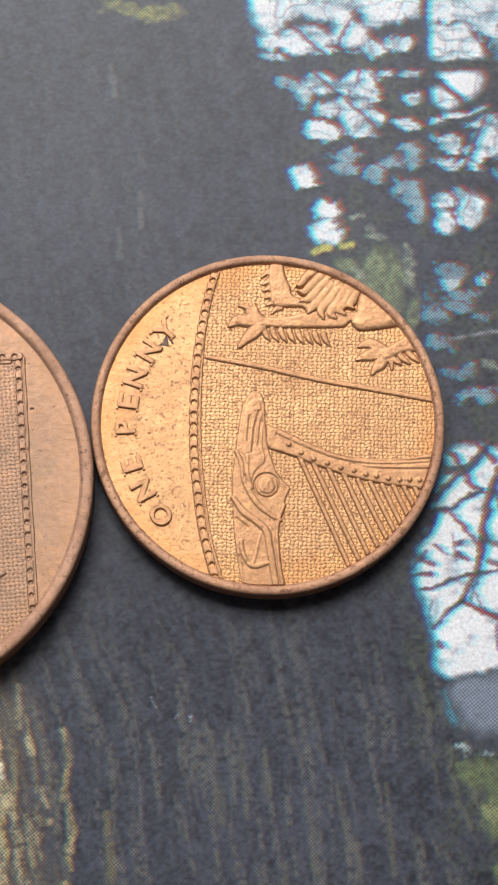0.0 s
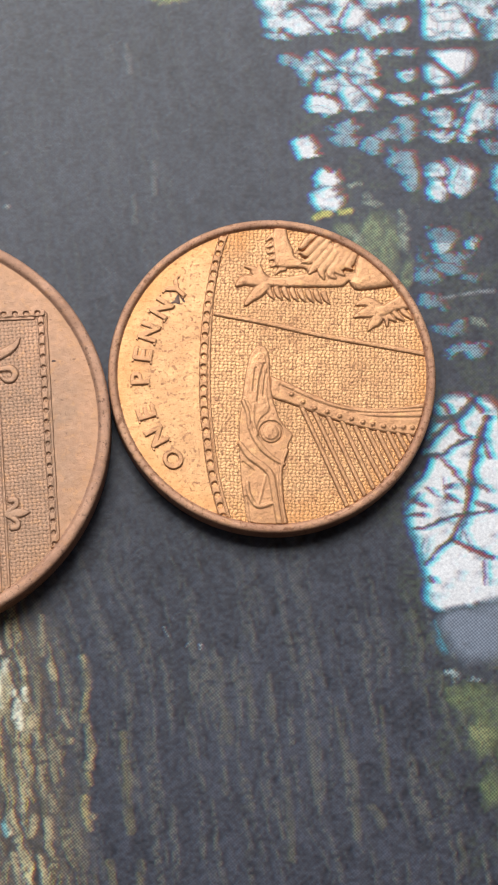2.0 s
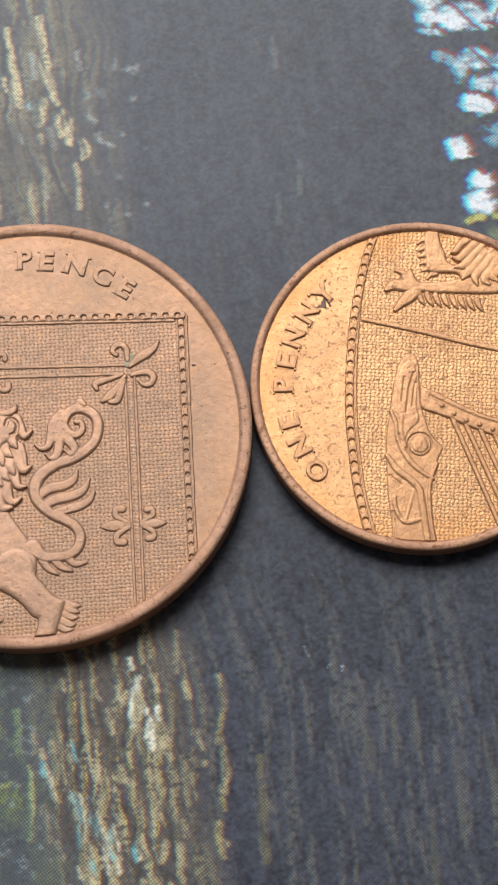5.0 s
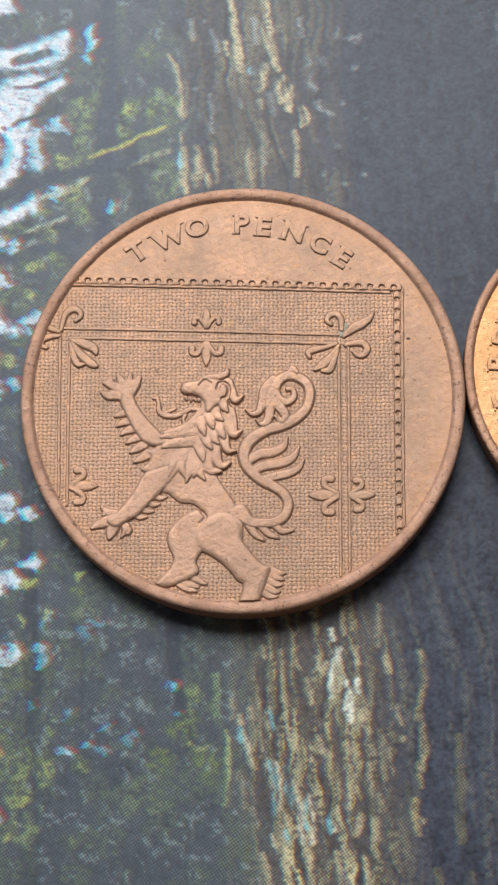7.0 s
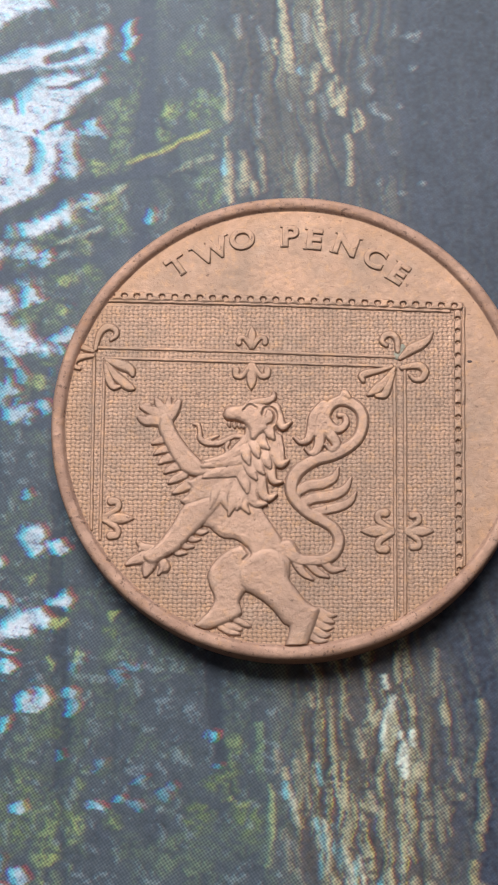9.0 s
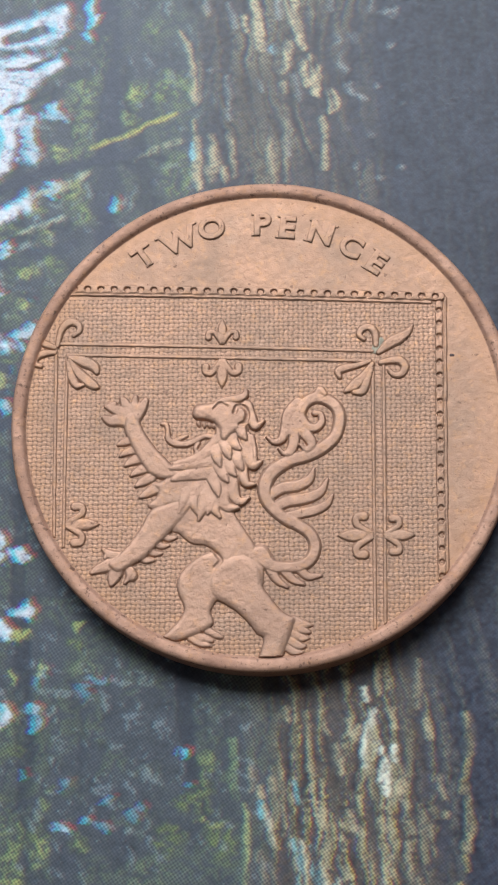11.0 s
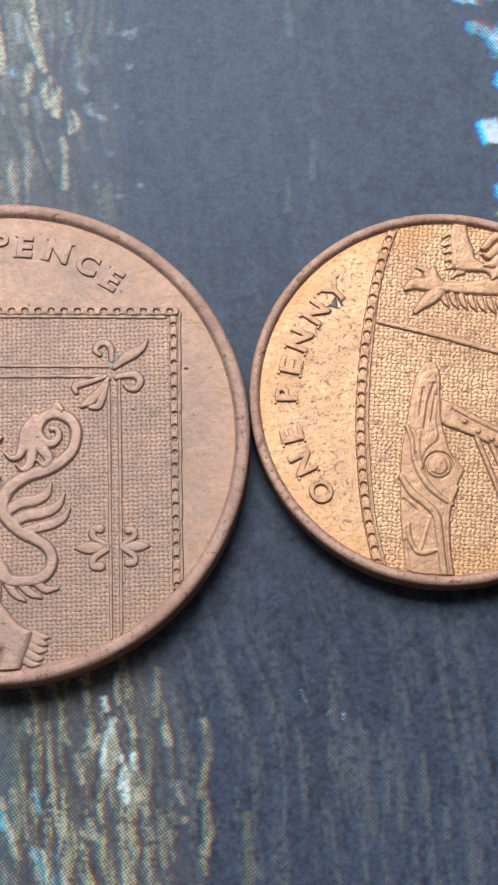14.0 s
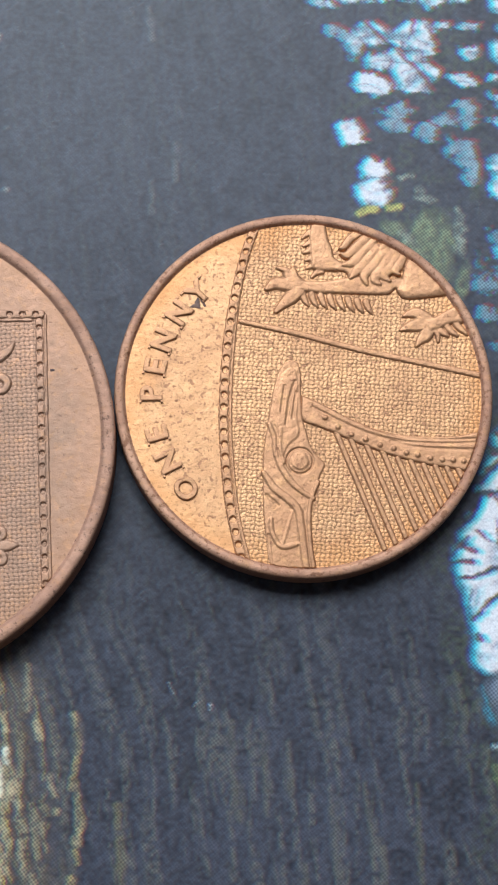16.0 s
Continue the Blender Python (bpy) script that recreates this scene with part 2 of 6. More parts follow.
        verts = np.stack([self.x[used % nx], self.y[used // nx], zz], 1) * MM
        return link_mesh(name, verts.tolist(), inverse.reshape(-1, 4).tolist(), material, parent, label)


def lathe(name, profile, material, parent, segments=360, wobble=0.012):
    """A turned body from (radius, height) pairs in millimetres, its outline a little uneven."""
    verts, faces = [], []
    for r, z in profile:
        for s in range(segments):
            a = 2 * math.pi * s / segments
            e = wobble * (noise.noise((math.cos(a) * 5, math.sin(a) * 5, z * 2)) + 0.8 * noise.noise((math.cos(a) * 40, math.sin(a) * 40, z * 6))) if r > 8 else 0
            verts.append(((r + e) * math.cos(a) * MM, (r + e) * math.sin(a) * MM, (z + e * 0.6) * MM))
    n = len(profile)
    for k in range(n - 1):
        for s in range(segments):
            t = (s + 1) % segments
            faces.append((k * segments + s, k * segments + t, (k + 1) * segments + t, (k + 1) * segments + s))
    faces.append(tuple(range(segments))[::-1])
    faces.append(tuple((n - 1) * segments + s for s in range(segments)))
    return link_mesh(name, verts, faces, material, parent)


def plate(name, outline, z, material, parent, label="", fan=False):
    """A thin flat ground with a given outline, in millimetres."""
    bm = bmesh.new()
    rim = [bm.verts.new((x * MM, y * MM, z * MM)) for x, y in outline]
    if fan:
        hub = bm.verts.new((0, 0, z * MM))
        for a, b in zip(rim, rim[1:] + rim[:1]):
            bm.faces.new((hub, a, b))
    else:
        bm.faces.new(rim)
    low = bmesh.ops.extrude_face_region(bm, geom=bm.faces[:])
    for v in low["geom"]:
        if isinstance(v, bmesh.types.BMVert):
            v.co.z -= 0.02 * MM
    bmesh.ops.recalc_face_normals(bm, faces=bm.faces)
    bmesh.ops.triangulate(bm, faces=bm.faces[:])
    me = bpy.data.meshes.new(name)
    bm.to_mesh(me)
    me.materials.append(material)
    ob = new(name, me)
    ob.parent = parent
    return tagged(ob, label)


# serifs of each capital: places along the width (0..1) at foot (0) or head (1)
SERIFS = {"T": [(0.5, 0)], "W": [(0.03, 1), (0.5, 1), (0.97, 1)], "O": [], "P": [(0.1, 0), (0.1, 1)], "E": [(0.08, 0), (0.08, 1)],
          "N": [(0.06, 0), (0.06, 1), (0.94, 1)], "C": [], "Y": [(0.05, 1), (0.95, 1), (0.5, 0)]}
LETTERS = {}


def letter(ch, x, y, size, z, parent, material, width=1.0, tall=1.0):
    """A raised serif capital whose head points away from the coin's middle; x, y is its middle, in millimetres."""
    if ch not in LETTERS:
        cu = bpy.data.curves.new("letter", "FONT")
        cu.body, cu.extrude, cu.bevel_depth, cu.bevel_resolution, cu.offset = ch, 0.045, 0.045, 2, 0.004
        ob = new("letter", cu)
        me = bpy.data.meshes.new_from_object(ob.evaluated_get(bpy.context.evaluated_depsgraph_get()))
        bpy.data.objects.remove(ob)
        co = np.array([v.co[:] for v in me.vertices])
        lo, hi = co.min(0), co.max(0)
        bm = bmesh.new()
        bm.from_mesh(me)
        for v in bm.verts:
            v.co = ((v.co.x - (lo[0] + hi[0]) / 2) / (hi[1] - lo[1]), (v.co.y - lo[1]) / (hi[1] - lo[1]) - 0.5, v.co.z)
        w = (hi[0] - lo[0]) / (hi[1] - lo[1])
        for sx, head in SERIFS[ch]:
            bar = bmesh.ops.create_cube(bm, size=1)["verts"]
            for v in bar:
                v.co = ((sx - 0.5) * w + v.co.x * 0.34 * (0.85 if v.co.z > 0 else 1), (0.46 if head else -0.46) + v.co.y * 0.09, v.co.z * 0.14)
        bm.to_mesh(me)
        me.name = "letter"
        me.materials.append(material)
        LETTERS[ch] = me
    key = (ch, material.name)
    if key not in LETTERS:
        me = LETTERS[ch].copy()
        me.transform(Matrix.Diagonal((size * width * MM, size * MM, tall * MM, 1)))
        me.materials[0] = material
        LETTERS[key] = me
    me = LETTERS[key]
    ob = new("letter", me)
    ob.parent = parent
    ob.location = (x * MM, y * MM, (z + 0.03) * MM)
    ob.rotation_euler = (0, 0, math.atan2(y, x) - math.pi / 2)
    return ob


def fleur(x, y, turn, size, z, parent, material, inside):
    """A fleur-de-lis: a spear between two curled leaves, growing from (x, y) along turn degrees."""
    c, s = math.cos(radians(turn)), math.sin(radians(turn))
    at = lambda u, v, r: (x + size * (c * u - s * v), y + size * (s * u + c * v), size * r)
    e = Relief(x - 2.2 * size, y - 2.2 * size, x + 2.2 * size, y + 2.2 * size, 0.045)
    e.stroke([at(0.1, 0, 0.1), at(0.6, 0, 0.26), at(1.05, 0, 0.32), at(1.4, 0, 0.2), at(1.7, 0, 0.04)], 0.13)
    for k in (-1, 1):
        e.stroke([at(0.12, 0.12 * k, 0.1), at(0.5, 0.3 * k, 0.15), at(0.85, 0.55 * k, 0.19), at(0.82, 0.88 * k, 0.2), at(0.5, 0.9 * k, 0.24)], 0.14)
    return e.build("fleur_de_lis", z, material, parent, inside)


def beaded_border(name, line, pits, half, z, parent, material, inside, side_line):
    """A raised strip with a row of round pits; line: (x, y) along its middle; side_line: a thin ridge beside it."""
    p = curve_through(line, 0.05)
    e = Relief(p[:, 0].min() - 1, p[:, 1].min() - 1, p[:, 0].max() + 1, p[:, 1].max() + 1, 0.045)
    e.stroke([(x, y, half) for x, y in line], 0.15, 6.0)
    gone = np.r_[0, np.cumsum(np.hypot(*np.diff(p, axis=0).T))]
    for k in np.arange(0.35, gone[-1] - 0.1, pits):
        e.stroke([(np.interp(k, gone, p[:, 0]), np.interp(k, gone, p[:, 1]), half * 0.72)], 0.2, 2.6, True)
    e.stroke(side_line, 0.12, 4.0)
    return e.build(name, z, material, parent, inside)


# ---- the table and the printed photograph ----
def box(name, x0, x1, y0, y1, z0, z1, material, parent=None, round_by=0.003):
    bm = bmesh.new()
    bmesh.ops.create_cube(bm, size=1)
    for v in bm.verts:
        v.co = ((x0 + x1) / 2 + v.co.x * (x1 - x0), (y0 + y1) / 2 + v.co.y * (y1 - y0), (z0 + z1) / 2 + v.co.z * (z1 - z0))
    bmesh.ops.bevel(bm, geom=bm.edges[:], offset=round_by, segments=2, affect="EDGES")
    me = bpy.data.meshes.new(name)
    bm.to_mesh(me)
    me.materials.append(material)
    ob = new(name, me)
    ob.parent = parent
    return ob


def table_and_sky_blocks():
    wood = wood_material()
    table = tagged(new("table", None), "plain brown wooden table under the photograph", "table")
    table.location = (0, 0, -0.75)
    box("tabletop", -0.55, 0.57, -0.33, 0.4, 0.72, 0.7495, wood, table)
    for lx in (-0.5, 0.46):
        for ly in (-0.29, 0.3):
            box("leg", lx, lx + 0.06, ly, ly + 0.06, 0.0, 0.72, wood, table)
    m, n, l, b = nodes_of("matt_sky_block_paint")
    vec = n.new("ShaderNodeTexCoord").outputs["Object"]
    l.new(mix_colour(n, l, grain(n, l, vec, 6, 4), (0.3, 0.28, 0.26), (0.36, 0.34, 0.31)), b.inputs["Base Color"])
    b.inputs["Roughness"].default_value = 0.9
    # two walls and a ceiling, unseen, added only to block sky light
    tagged(box("sky_block_south", -2.0, 2.0, -0.8, -0.68, -0.75, 1.75, m), "added unseen matt grey wall that blocks sky light behind the table", "wall", kind="structure")
    tagged(box("sky_block_east", 1.6, 1.72, -0.68, 2.4, -0.75, 1.75, m), "added unseen matt grey wall that blocks sky light beside the table", "wall", kind="structure")
    tagged(box("ceiling", -2.0, 2.0, -0.8, 0.62, 1.755, 1.85, m), "added unseen matt grey ceiling that blocks sky light above the table", "ceiling", kind="structure")
    tagged(box("floor", -6.0, 6.0, -6.0, 6.0, -0.85, -0.75, wood), "plain brown wooden floor", "floor", kind="structure")


def lattice(shape_x, shape_y, size, seed):
    """Smooth value noise at coordinates shape_x, shape_y (arrays), cells of the given size."""
    rng = np.random.default_rng(seed)
    x, y = shape_x / size + 200, shape_y / size + 200
    i, j = np.floor(x).astype(int), np.floor(y).astype(int)
    fx, fy = x - i, y - j
    fx, fy = fx * fx * (3 - 2 * fx), fy * fy * (3 - 2 * fy)
    g = rng.random((512, 512))
    a, b, c, e = g[j % 512, i % 512], g[j % 512, (i + 1) % 512], g[(j + 1) % 512, i % 512], g[(j + 1) % 512, (i + 1) % 512]
    return (a * (1 - fx) + b * fx) * (1 - fy) + (c * (1 - fx) + e * fx) * fy


def cloud(x, y, size, seed, octaves=4):
    return sum(lattice(x, y, size / 2**k, seed + k) * 0.5**k for k in range(octaves)) / sum(0.5**k for k in range(octaves))


GRAIN = radians(16)


class Print:
    """The photograph's inks, painted on a net over the sheet: a big bark-covered trunk before a wood with sky showing through."""

    def __init__(self):
        near = 0.088
        gx = np.r_[np.linspace(-95, -23, 40)[:-1], np.arange(-23, 39, near), np.linspace(39, 115, 40)]
        gy = np.r_[np.linspace(-140, -30, 50)[:-1], np.arange(-30, 35.2, near), np.linspace(35.2, 150, 50)]
        self.gx, self.gy = gx, gy
        self.x, self.y = np.meshgrid(gx, gy)
        # edges wander a little, as printed leaves and bark do
        self.wx = self.x + (cloud(self.x, self.y, 0.9, 11) - 0.5) * 0.7 + (lattice(self.x, self.y, 0.22, 15) - 0.5) * 0.3
        self.wy = self.y + (cloud(self.x, self.y, 0.9, 21) - 0.5) * 0.9 + (lattice(self.x, self.y, 0.22, 25) - 0.5) * 0.3
        self.flow = cloud(self.x * math.cos(GRAIN) + self.y * math.sin(GRAIN), (self.x * math.sin(GRAIN) - self.y * math.cos(GRAIN)) * 0.25, 0.34, 27, 2)
        self.rgb = np.zeros(self.x.shape + (3,))
        self.sky = np.zeros(self.x.shape)
        self.clear = np.ones(self.x.shape)

    def window(self, x0, y0, x1, y1):
        i0, i1 = np.searchsorted(self.gy, (y0, y1))
        j0, j1 = np.searchsorted(self.gx, (x0, x1))
        return slice(i0, i1), slice(j0, j1)

    def lay(self, w, mask, colour):
        self.rgb[w] += (np.array(colour) - self.rgb[w]) * mask[..., None]

    def line_mask(self, points, soft, ragged):
        p = curve_through(points, 0.12)
        r = p[:, 2].max() + soft + 0.8
        w = self.window(p[:, 0].min() - r, p[:, 1].min() - r, p[:, 0].max() + r, p[:, 1].max() + r)
        x = self.x[w] + (self.wx[w] - self.x[w]) * ragged
        y = self.y[w] + (self.wy[w] - self.y[w]) * ragged
        best = np.full(x.shape, -9.0)
        for px, py, pr in p:
            best = np.maximum(best, pr - np.hypot(x - px, y - py))
        return w, np.clip(0.5 + best / soft, 0, 1)

    def streak(self, points, colour, strength=1.0, soft=0.16, ragged=0.45, solid=False):
        w, m = self.line_mask(points, soft, ragged)
        if solid:
            return self.lay(w, m * strength, colour)
        grit = np.clip((self.flow[w] - 0.12) * 2.6, 0, 1) * np.clip(0.2 + 1.4 * lattice(self.x[w], self.y[w], 0.15, 31), 0, 1)
        self.lay(w, m * strength * grit, colour)

    def streaks(self, lines, colour, strength=1.0, soft=0.16, ragged=0.45, solid=False):
        fringe = not solid and colour[0] > 0.5 and colour[2] > 0.18
        for points in lines:
            if fringe:  # plates out of register: teal on one side, rust on the other
                self.streak([(x - 0.15, y, q * 0.6) for x, y, q in points], (0.2, 0.42, 0.42), strength * 0.26, soft, ragged)
                self.streak([(x + 0.13, y, q * 0.6) for x, y, q in points], (0.4, 0.25, 0.11), strength * 0.15, soft, ragged)
            self.streak([(x, y, q * (0.82 if fringe else 1)) for x, y, q in points], colour, strength, soft, ragged, solid)

    def blob_mask(self, x, y, rx, ry, ragged):
        k = 1.8
        w = self.window(x - rx * k - 1, y - ry * k - 1, x + rx * k + 1, y + ry * k + 1)
        u = (self.x[w] + (self.wx[w] - self.x[w]) * ragged - x) / rx
        v = (self.y[w] + (self.wy[w] - self.y[w]) * ragged - y) / ry
        return w, np.hypot(u, v)

    def blobs(self, items, colour, strength=1.0, ragged=1.0, mottle=0.5):
        for x, y, rx, ry in items:
            w, q = self.blob_mask(x, y, rx, ry, ragged)
            m = np.clip((1.25 - q) / 0.6, 0, 1)
            g = np.clip(1 - mottle + mottle * 3.0 * (cloud(self.x[w], self.y[w], 0.42, 41, 3) - 0.3), 0, 1)
            speck = lattice(self.x[w], self.y[w], 0.19, 43) + 0.7 * lattice(self.x[w], self.y[w], 0.34, 44)
            self.lay(w, m * g * strength * (1 - min(1.0, 1.6 * mottle - 0.3) * (1 - np.clip((speck - 0.6) * 3.2, 0.12, 1))), np.array(colour) * (1.45 if mottle > 0.3 else 1.0))

    def gaps(self, items, strength=1.0, ragged=1.6):
        """Sky seen between twigs."""
        for x, y, rx, ry in items:
            w, q = self.blob_mask(x, y, rx * (1.3 if x > 10 else 1.14), ry * (1.3 if x > 10 else 1.14), ragged)
            u = np.clip((1.3 - q) / 0.35, 0, 1) * strength * np.clip(0.3 + 1.6 * cloud(self.x[w], self.y[w], 0.55, 45, 3), 0, 1)
            self.sky[w] = np.maximum(self.sky[w], u)

    def sky_field(self, outline, ragged=0.5):
        """An open patch of sky with the given outline."""
        o = np.array(outline)
        w = self.window(o[:, 0].min() - 1, o[:, 1].min() - 1, o[:, 0].max() + 1, o[:, 1].max() + 1)
        x, y = self.x[w] * 0.5 + self.wx[w] * 0.5, self.y[w] * 0.5 + self.wy[w] * 0.5
        inside = np.zeros(x.shape, bool)
        for (ax, ay), (bx, by) in zip(o, np.roll(o, -1, 0)):
            cross = (ay > y) != (by > y)
            inside ^= cross & (x < (bx - ax) * (y - ay) / (by - ay + 1e-9) + ax)
        m, reach = inside.astype(float), 5
        m = np.pad(m, reach, "edge")
        for axis in (0, 1):
            m = sum(np.roll(m, k, axis) for k in range(-reach, reach + 1)) / (2 * reach + 1)
        m = m[reach:-reach, reach:-reach]
        m = np.clip((m - 0.5 + ragged * (cloud(self.x[w], self.y[w] + 0.4 * self.x[w], 0.55, 47, 4) - 0.5)) * 2.4 + 0.5, 0, 1)
        self.sky[w] = np.maximum(self.sky[w], m)

    def twigs(self, lines, strength=0.95):
        """Dark branches across the sky."""
        for points in lines:
            w, m = self.line_mask(points, 0.12, 0.5)
            self.clear[w] *= 1 - m * strength

    def expose_sky(self):
        """The sky goes in with its colour plates out of register: cyan on one side, red on the other."""
        def moved(plate, by):
            return np.stack([np.interp(self.gx - by, self.gx, row) for row in plate])
        light = 1.0 + 0.25 * (cloud(self.x, self.y, 1.6, 51) - 0.5)
        m = np.clip(self.sky, 0, 1) * self.clear * np.clip(0.45 + 1.3 * cloud(self.x, self.y, 0.5, 53, 3), 0, 1)
        red = np.maximum(m * (0.06 + 0.94 * moved(m, 0.32)), 0.44 * np.roll(moved(m, 0.26), 2, 0))
        green = np.maximum(m * (0.72 + 0.28 * moved(m, 0.16)), 0.36 * moved(m, 0.15))
        blue = np.maximum(m, 0.65 * moved(m, -0.1))
        for k, (plate, value) in enumerate(((red, 0.8), (green, 0.8), (blue, 0.8))):
            self.rgb[..., k] += (value * light - self.rgb[..., k]) * plate


def paint_photograph():
    p = Print()
    x, y = p.x, p.y
    along = x * math.sin(GRAIN) - y * math.cos(GRAIN)
    across = x * math.cos(GRAIN) + y * math.sin(GRAIN) + (cloud(x, y, 7, 5) - 0.5) * 1.6
    # shaded trunk: blue-grey, with fine fissures along the grain
    fissure = cloud(across, along * 0.2, 0.5, 7, 3)
    tone = 0.62 + 0.4 * cloud(x, y, 9, 1) + 0.5 * (fissure - 0.5) + 0.75 * (lattice(x, y, 0.17, 61) - 0.52) + 0.5 * (cloud(x, y, 0.6, 63, 2) - 0.5)
    # light put into the ink: brighter towards the lower right of the sheet
    p.rgb[:] = (np.clip(tone, 0.2, 2) * (1 + 0.3 * np.clip((-4 - y) / 8, 0, 1) * np.clip((x - 2) / 12, 0.3, 1)))[..., None] * np.array((0.049, 0.052, 0.068))
    # pale bark ridges on the shaded trunk, stronger low down
    speckle = np.clip((lattice(x, y, 0.2, 73) - 0.2) * 1.8, 0, 1)
    ridge = np.clip((cloud(across, along * 0.09, 0.42, 71, 3) - 0.53) * 7, 0, 1) * speckle
    low = np.clip((-3 - y) / 10, 0, 1) * np.clip((x - 6) / 6, 0, 1)
    p.lay(np.s_[:, :], ridge * (0.1 + 0.5 * low), (0.2, 0.195, 0.165))
    # the sunlit strip of bark: cream plates between dark cracks
    lit_low = np.clip(1.6 - np.abs(across - 2.2) / 3.6, 0, 1) * np.clip((-9 - y) / 2, 0, 1)
    lit_top = np.clip(1.5 - np.abs(across - 3.2) / 3.6, 0, 1) * np.clip((y - 11) / 2, 0, 1)
    wave = across + 0.5 * (cloud(x, y, 1.2, 87, 2) - 0.5)
    dust = lattice(x, y, 0.16, 123)
    p.lay(np.s_[:, :], np.maximum(lit_low, lit_top * 0.5) * (0.3 + 0.45 * speckle), (0.19, 0.15, 0.105))
    patchy = np.clip((cloud(x, y, 2.4, 83, 2) - 0.12) * 2.2, 0.25, 1) * (0.25 + 0.75 * np.clip(dust * 1.7, 0, 1))
    for k, (by, value) in enumerate(((0.02, 0.8), (0.0, 0.69), (-0.05, 0.38))):
        fur = np.clip((cloud(wave - by, along * 0.08, 0.34, 81, 3) - 0.47 + 0.22 * (dust - 0.5)) * 7, 0, 1) * patchy
        hue = value * (0.95 + 0.9 * (cloud(wave, along * 0.3, 0.8, 85, 2) - 0.5))
        p.rgb[..., k] += (hue - p.rgb[..., k]) * np.maximum(lit_low * np.where(y > -25, 0.62, 0.9), lit_top * 0.28) * fur
    crack = np.clip((0.05 - np.abs(cloud(wave, along * 0.05, 0.9, 89, 3) - 0.5)) * 30, 0, 1)
    p.lay(np.s_[:, :], np.maximum(lit_low, lit_top) * crack * 0.65, (0.025, 0.024, 0.027))
    fine = np.clip((0.42 - cloud(wave, along * 0.16, 0.3, 121, 2)) * 6, 0, 1)
    p.lay(np.s_[:, :], np.maximum(lit_low, lit_top * 0.7) * fine * 0.6, (0.05, 0.045, 0.042))
    # undergrowth beside the strip
    bush = np.clip((-0.9 - across + 2.4 * (cloud(x, y, 3, 91) - 0.5)) / 1.5, 0, 1)
    p.lay(np.s_[:, :], bush * 0.52 * (0.4 + 0.9 * cloud(x, y, 1.0, 92, 3)), (0.16, 0.18, 0.18))
    leaf = np.clip((cloud(x, y, 1.4, 93) - 0.44) * 6, 0, 1) * speckle
    p.lay(np.s_[:, :], bush * leaf * 0.7, (0.16, 0.19, 0.125))
    fleck = np.clip((cloud(x + y * 0.4, y, 0.55, 95, 3) - 0.6) * 9, 0, 1) * speckle
    p.lay(np.s_[:, :], bush * fleck * 0.3, (0.55, 0.64, 0.64))
    stems = np.clip((0.36 - cloud(across, along * 0.08, 1.1, 99, 2)) * 8, 0, 1)
    p.lay(np.s_[:, :], bush * stems * 0.7, (0.04, 0.045, 0.06))
    # wood at the far side of the trunk
    right = np.clip((across - 27.5 + 3 * (cloud(x, y, 4, 97) - 0.5)) / 1.5, 0, 1)
    p.lay(np.s_[:, :], right * leaf * 0.4, (0.11, 0.13, 0.07))

    CREAM, PALE, TEAL, YELLOW, GREEN = (0.74, 0.6, 0.34), (0.66, 0.66, 0.58), (0.34, 0.66, 0.72), (0.62, 0.57, 0.15), (0.24, 0.3, 0.1)
    # -- above the larger coin: lit bark
    p.streaks([[(-5.86, 15.88, 0.19), (-5.30, 14.62, 0.22), (-4.74, 13.64, 0.21)], [(-5.78, 13.87, 0.25), (-5.37, 13.34, 0.21)], [(-2.66, 16.07, 0.18), (-2.06, 13.82, 0.24)], [(-4.63, 15.57, 0.18), (-4.16, 13.74, 0.18)], [(-7.77, 23.31, 0.19), (-7.39, 23.02, 0.19)], [(-2.08, 17.51, 0.15), (-1.33, 13.94, 0.15)], [(-7.78, 21.74, 0.09), (-6.94, 17.74, 0.12)]], CREAM, 0.45)
    p.streaks([[(-8.78, 21.58, 0.13), (-7.99, 20.49, 0.16), (-7.57, 19.01, 0.16), (-7.09, 17.54, 0.12)], [(-6.93, 16.55, 0.12), (-6.36, 14.45, 0.18), (-5.96, 12.68, 0.21)]], CREAM, 0.9)
    p.streaks([[(-3.52, 21.80, 0.16), (-3.32, 21.35, 0.16)], [(-6.79, 14.71, 0.12), (-6.58, 14.24, 0.12)]], TEAL, 0.8)
    p.streaks([[(-5.71, 26.59, 0.26), (-5.06, 24.43, 0.29), (-4.52, 22.65, 0.35), (-4.15, 21.41, 0.29)], [(-5.48, 23.05, 0.19), (-5.17, 22.35, 0.16)], [(-3.86, 27.66, 0.29), (-3.15, 25.13, 0.32), (-2.81, 23.87, 0.35), (-2.28, 22.84, 0.32), (-1.86, 21.80, 0.23)], [(-1.33, 21.33, 0.26), (-0.94, 20.48, 0.39), (-0.71, 19.23, 0.32)], [(0.18, 19.46, 0.32), (0.47, 18.78, 0.35), (0.37, 18.40, 0.19)], [(-2.71, 22.02, 0.29), (-2.61, 20.93, 0.29), (-2.64, 20.19, 0.19)], [(-1.59, 20.92, 0.26), (-1.27, 19.69, 0.26)]], CREAM, 0.95)
